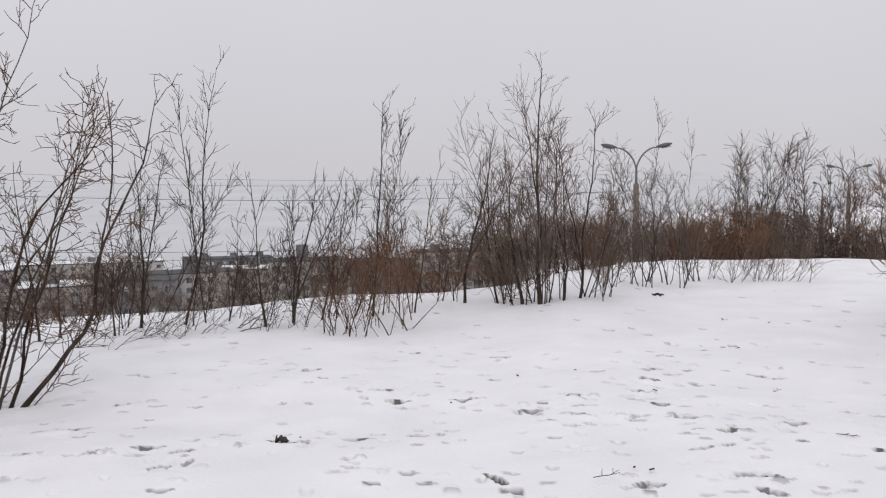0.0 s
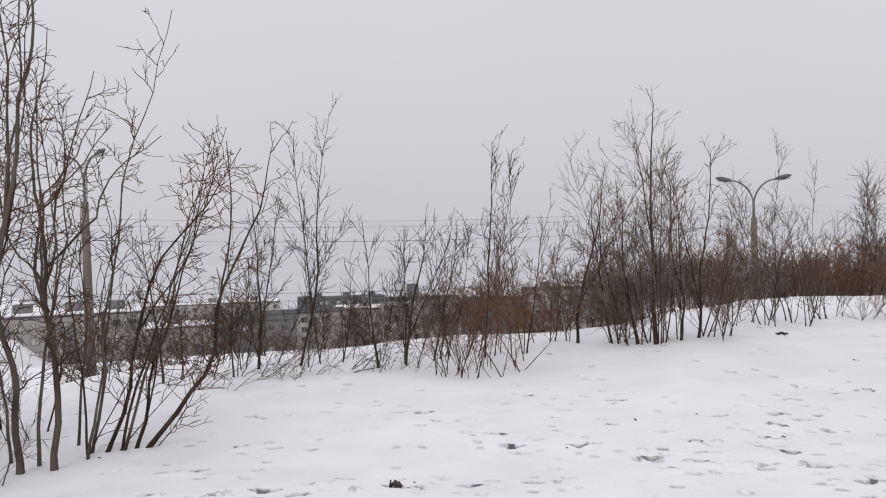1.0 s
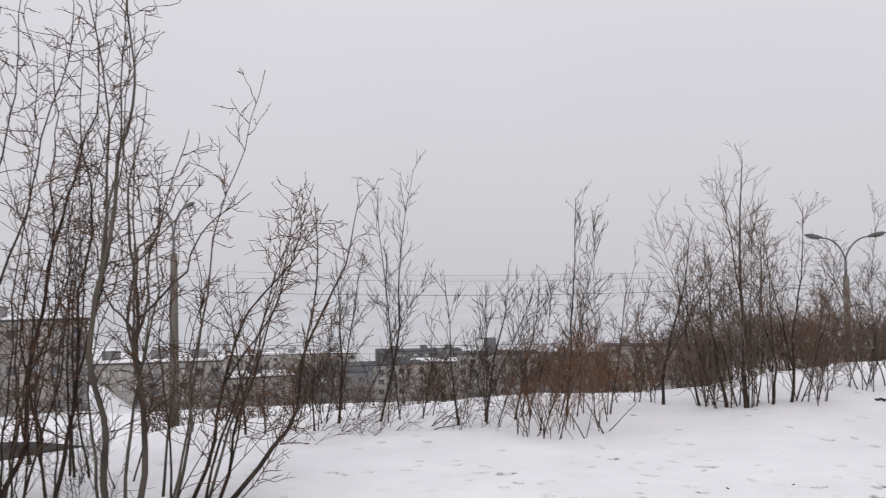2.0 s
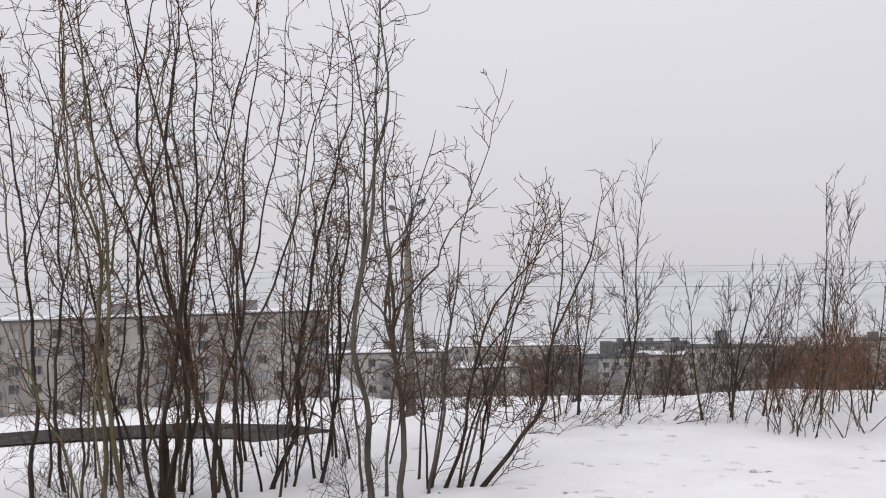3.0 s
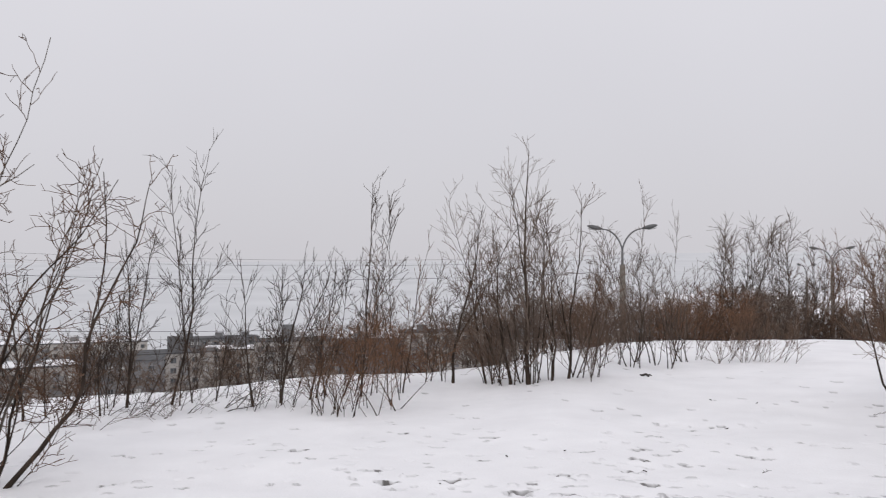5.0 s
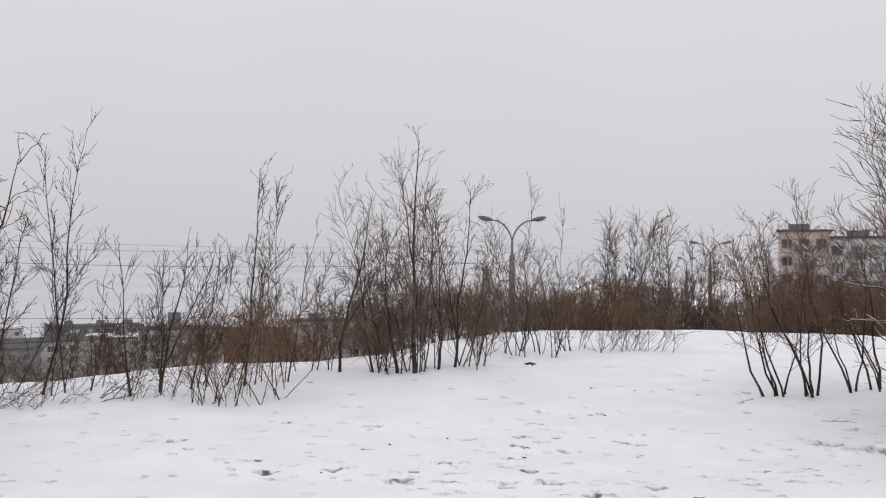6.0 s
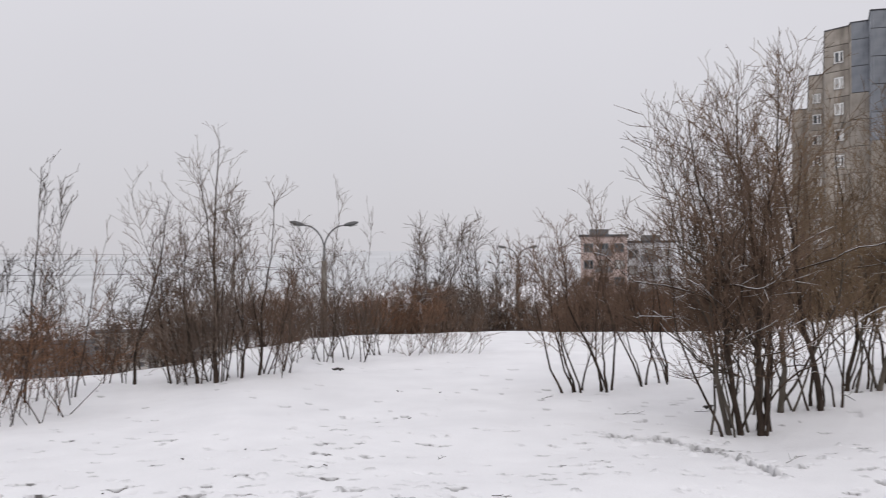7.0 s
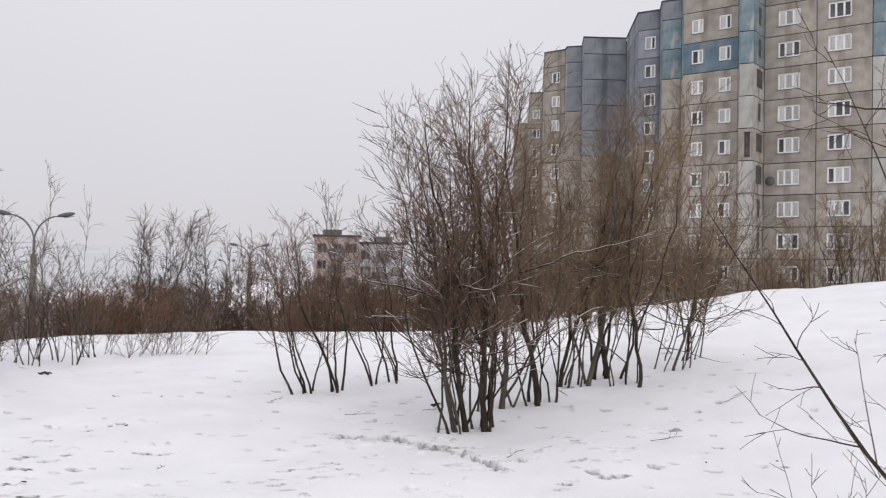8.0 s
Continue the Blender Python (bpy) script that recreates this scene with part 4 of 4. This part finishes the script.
    for k_ in range(5):
        d.tube([dm @ Vector((0, 0, 0.03 * k_)), dm @ Vector((0, 0, 0.03 * k_ + 0.04))], 0.16 + 0.065 * k_, 14)
    part("satellite_dish", d.mesh("satellite_dish", ROOF_DARK, True), root, "dark round satellite dish on the wall")
    return root


tower()


# ---------------------------------------------------------------- town below and far buildings
def block(az, r, length, depth, storeys, roof_el, turn, wall, label, cols, extra=0.0, snow_roof=True, name="apartment_block"):
    """A panel block whose long face looks towards the hill. roof_el: slope of sight of its roof."""
    x, y, _ = at(az, r=r)
    top = EYE + roof_el * r
    h = storeys * 2.75 + 1.0
    root = thing(name, (x, y, top - h), label, "building", "blocks in the town below", turn=-az + turn)
    b = Build()
    b.box((-length / 2, 0, -3), (length / 2, depth, h))
    part("wall", b.mesh("wall", wall), root)
    b = Build()
    b.box((-length / 2 - 0.3, -0.35, h + 0.003), (length / 2 + 0.3, depth + 0.3, h + 0.35))
    roof = part("roof", b.mesh("roof", ROOF_DARK), root)
    if snow_roof:
        b = Build()
        b.box((-length / 2, -0.15, h + 0.353), (length / 2, depth, h + 0.6))
        part("snow_cover", b.mesh("snow_cover", SNOW), roof, "snow on the roof")
    rng = random.Random(int(az * 10) + 5000)
    for u in range(1 if length < 30 else 3):
        b = Build()
        cx = (u - (0 if length < 30 else 1)) * length * 0.3 + rng.uniform(-2, 2)
        b.box((cx - 1.6, depth * 0.4, h + 0.36), (cx + 1.6, depth * 0.4 + 3, h + 2.3 + extra))
        part("stair_house", b.mesh("stair_house", CITY_DARK), root)
    w, hh, fm, pms, _ = WIN["town"]
    for s in range(storeys):
        for c in range(cols):
            ux = (c + 0.5) / cols * length - length / 2
            # pale panes also stand in for haze over the town
            pm = pms[1 if rng.random() < 0.45 else 0]
            if c % 4 == 1:
                bal = Build()
                if not block.balcony:
                    bal.box((-1.4, -1.0, -1.3), (1.4, 0.0, -0.2))
                    block.balcony.append(bal.mesh("balcony", CITY_DARK))
                bo = part("balcony", block.balcony[0], root)
                bo.matrix_basis = pose(ux, 0, s * 2.75 + 1.9)
            win = part("window", fm, root)
            win.matrix_basis = pose(ux, -0.03, s * 2.75 + 1.9)
            for p in pm:
                part("pane", p, win)
    return root


block.balcony = []
block(-46.6, 150, 68, 12, 5, -0.030, -3, CITY_WALL, "long grey five-storey panel block with snow on its roof", 22)
block(-30.5, 190, 30, 12, 5, -0.078, -8, CITY_WALL, "grey five-storey panel block below the hill", 10)
block(-26.0, 215, 34, 12, 5, -0.098, 6, CITY_WALL, "pale grey five-storey panel block with a snowy roof", 11)
block(-20.2, 235, 26, 12, 5, -0.094, -10, CITY_DARK, "dark grey panel block in the town", 8, snow_roof=False)
block(-16.2, 255, 26, 12, 6, -0.088, 8, CITY_WALL, "grey panel block with stair houses on its roof", 9, 2.0, False)
block(-12.6, 270, 18, 12, 6, -0.086, -6, CITY_WALL, "grey panel block with a snowy roof", 6, 1.0)
block(-8.8, 250, 22, 12, 7, -0.078, 4, CITY_WALL, "tall grey panel block with dark balconies", 8, 2.0, False)
block(-4.8, 285, 26, 12, 6, -0.080, -5, CITY_DARK, "dark panel block far off in the town", 8, snow_roof=False)
block(1.5, 300, 40, 12, 6, -0.070, 3, CITY_WALL, "far grey panel block behind the saplings", 12, snow_roof=False)
block(-13.5, 420, 36, 14, 6, -0.073, 6, CITY_DARK, "far dark roofed block in the misty town", 14, snow_roof=False)
block(-22.0, 400, 60, 14, 5, -0.074, -4, CITY_WALL, "far pale block in the misty town", 16)
block(29.2, 150, 7.5, 12, 9, 0.031, 0, BRICK_PINK, "far pinkish brick block with a roof house", 3, -0.9, False)
block(32.0, 152, 8.0, 12, 9, 0.024, 0, PALE_BLUE, "far pale rendered block beside the brick one", 3, -0.9, False)


# ---------------------------------------------------------------- small things on the snow
def litter(x, y, length, turn, seed, label, name="litter"):
    rng = random.Random(seed)
    z = float(terrain(x, y))
    b = Build()
    n = 6
    pts = [(length * (i / n - 0.5), rng.uniform(-0.02, 0.02), 0.02 + rng.uniform(0, 0.03)) for i in range(n + 1)]
    b.tube(pts, [0.008, 0.014, 0.02, 0.017, 0.02, 0.013, 0.006], 6)
    if name == "scrap":
        b.tube([pts[2], (pts[2][0] + 0.04, 0.03, 0.05)], [0.012, 0.006], 5)
    ob = new(name, b.mesh(name, LITTER, True))
    ob.matrix_basis = pose(x, y, z, 0, 0, turn)
    return tagged(ob, label, "litter")


x, y, _ = at(13.2, el=-0.117)
litter(x, y, 0.2, 10, 1, "dark stick-like scrap lying on the snow", "scrap")
# dark lump added to stand in for the dark slit of this print
litter(-1.01, 6.02, 0.10, -20, 2, "dark lump added for the dark slit in a footprint", "slit_lump")
x, y, _ = at(36.0, el=-0.155)
litter(x, y, 0.16, 5, 3, "dark piece of wood on the snow", "wood_scrap")


def fallen_twig(az, el, length, turn, seed):
    rng = np.random.default_rng(seed)
    x, y, z = at(az, el)
    b = Build()
    line = grow(rng, (0, 0, 0.02), (1, 0, 0.05), length, 7, 0.12, 0.0)
    line[:, 2] = np.abs(line[:, 2]) * 0.3 + 0.015
    b.tube(line, np.linspace(0.003, 0.0013, 8), 4)
    for i in (2, 4, 5):
        s = grow(rng, line[i], (0.7, rng.choice((-0.6, 0.6)), 0.25), length * 0.3, 3, 0.15, 0.0)
        b.tube(s, np.linspace(0.002, 0.0012, 4), 4)
    ob = new("fallen_twig", b.mesh("fallen_twig", BARK_DARK))
    ob.matrix_basis = pose(x, y, z, 0, 0, turn)
    return tagged(ob, "thin dark fallen twig lying on the snow", "twig", "fallen twigs")


for i, (a_, e_, l_, t_) in enumerate(((53.2, -.14, 0.5, 12), (49.0, -.185, 0.3, -20), (9.5, -.33, 0.2, 40), (30.5, -.165, 0.35, -35), (35.2, -.16, 0.25, 0), (26.0, -.15, 0.2, 20), (20.0, -.22, 0.14, 50), (23.5, -.26, 0.16, -30), (40.5, -.21, 0.3, 20), (44.0, -.14, 0.3, 60))):
    fallen_twig(a_, e_, l_, t_, 60 + i)


def leaf_bits():
    """Leaf scraps and bark crumbs blown over the snow."""
    rng = random.Random(21)
    b = Build()
    spots = [(x + rng.gauss(0, 0.12), y + rng.gauss(0, 0.12)) for x, y in FOOTPRINTS[::6]]
    for _ in range(30):
        a, q = radians(rng.uniform(-32, 58)), rng.uniform(4.0, 14)
        spots.append((OX + q * math.sin(a), OY + q * math.cos(a)))
    for x, y in spots:
        z = float(terrain(x, y)) + 0.004
        l, w = rng.uniform(0.006, 0.020), rng.uniform(0.003, 0.007)
        b.box((-l, -w, -0.006), (l, w, 0.002), pose(x, y, z, rng.uniform(-25, 25), rng.uniform(-25, 25), rng.uniform(0, 360)))
    return tagged(new("leaf_litter", b.mesh("leaf_litter", LITTER)), "dark leaf scraps and bark crumbs scattered on the snow", "leaf litter", kind="stuff")


leaf_bits()
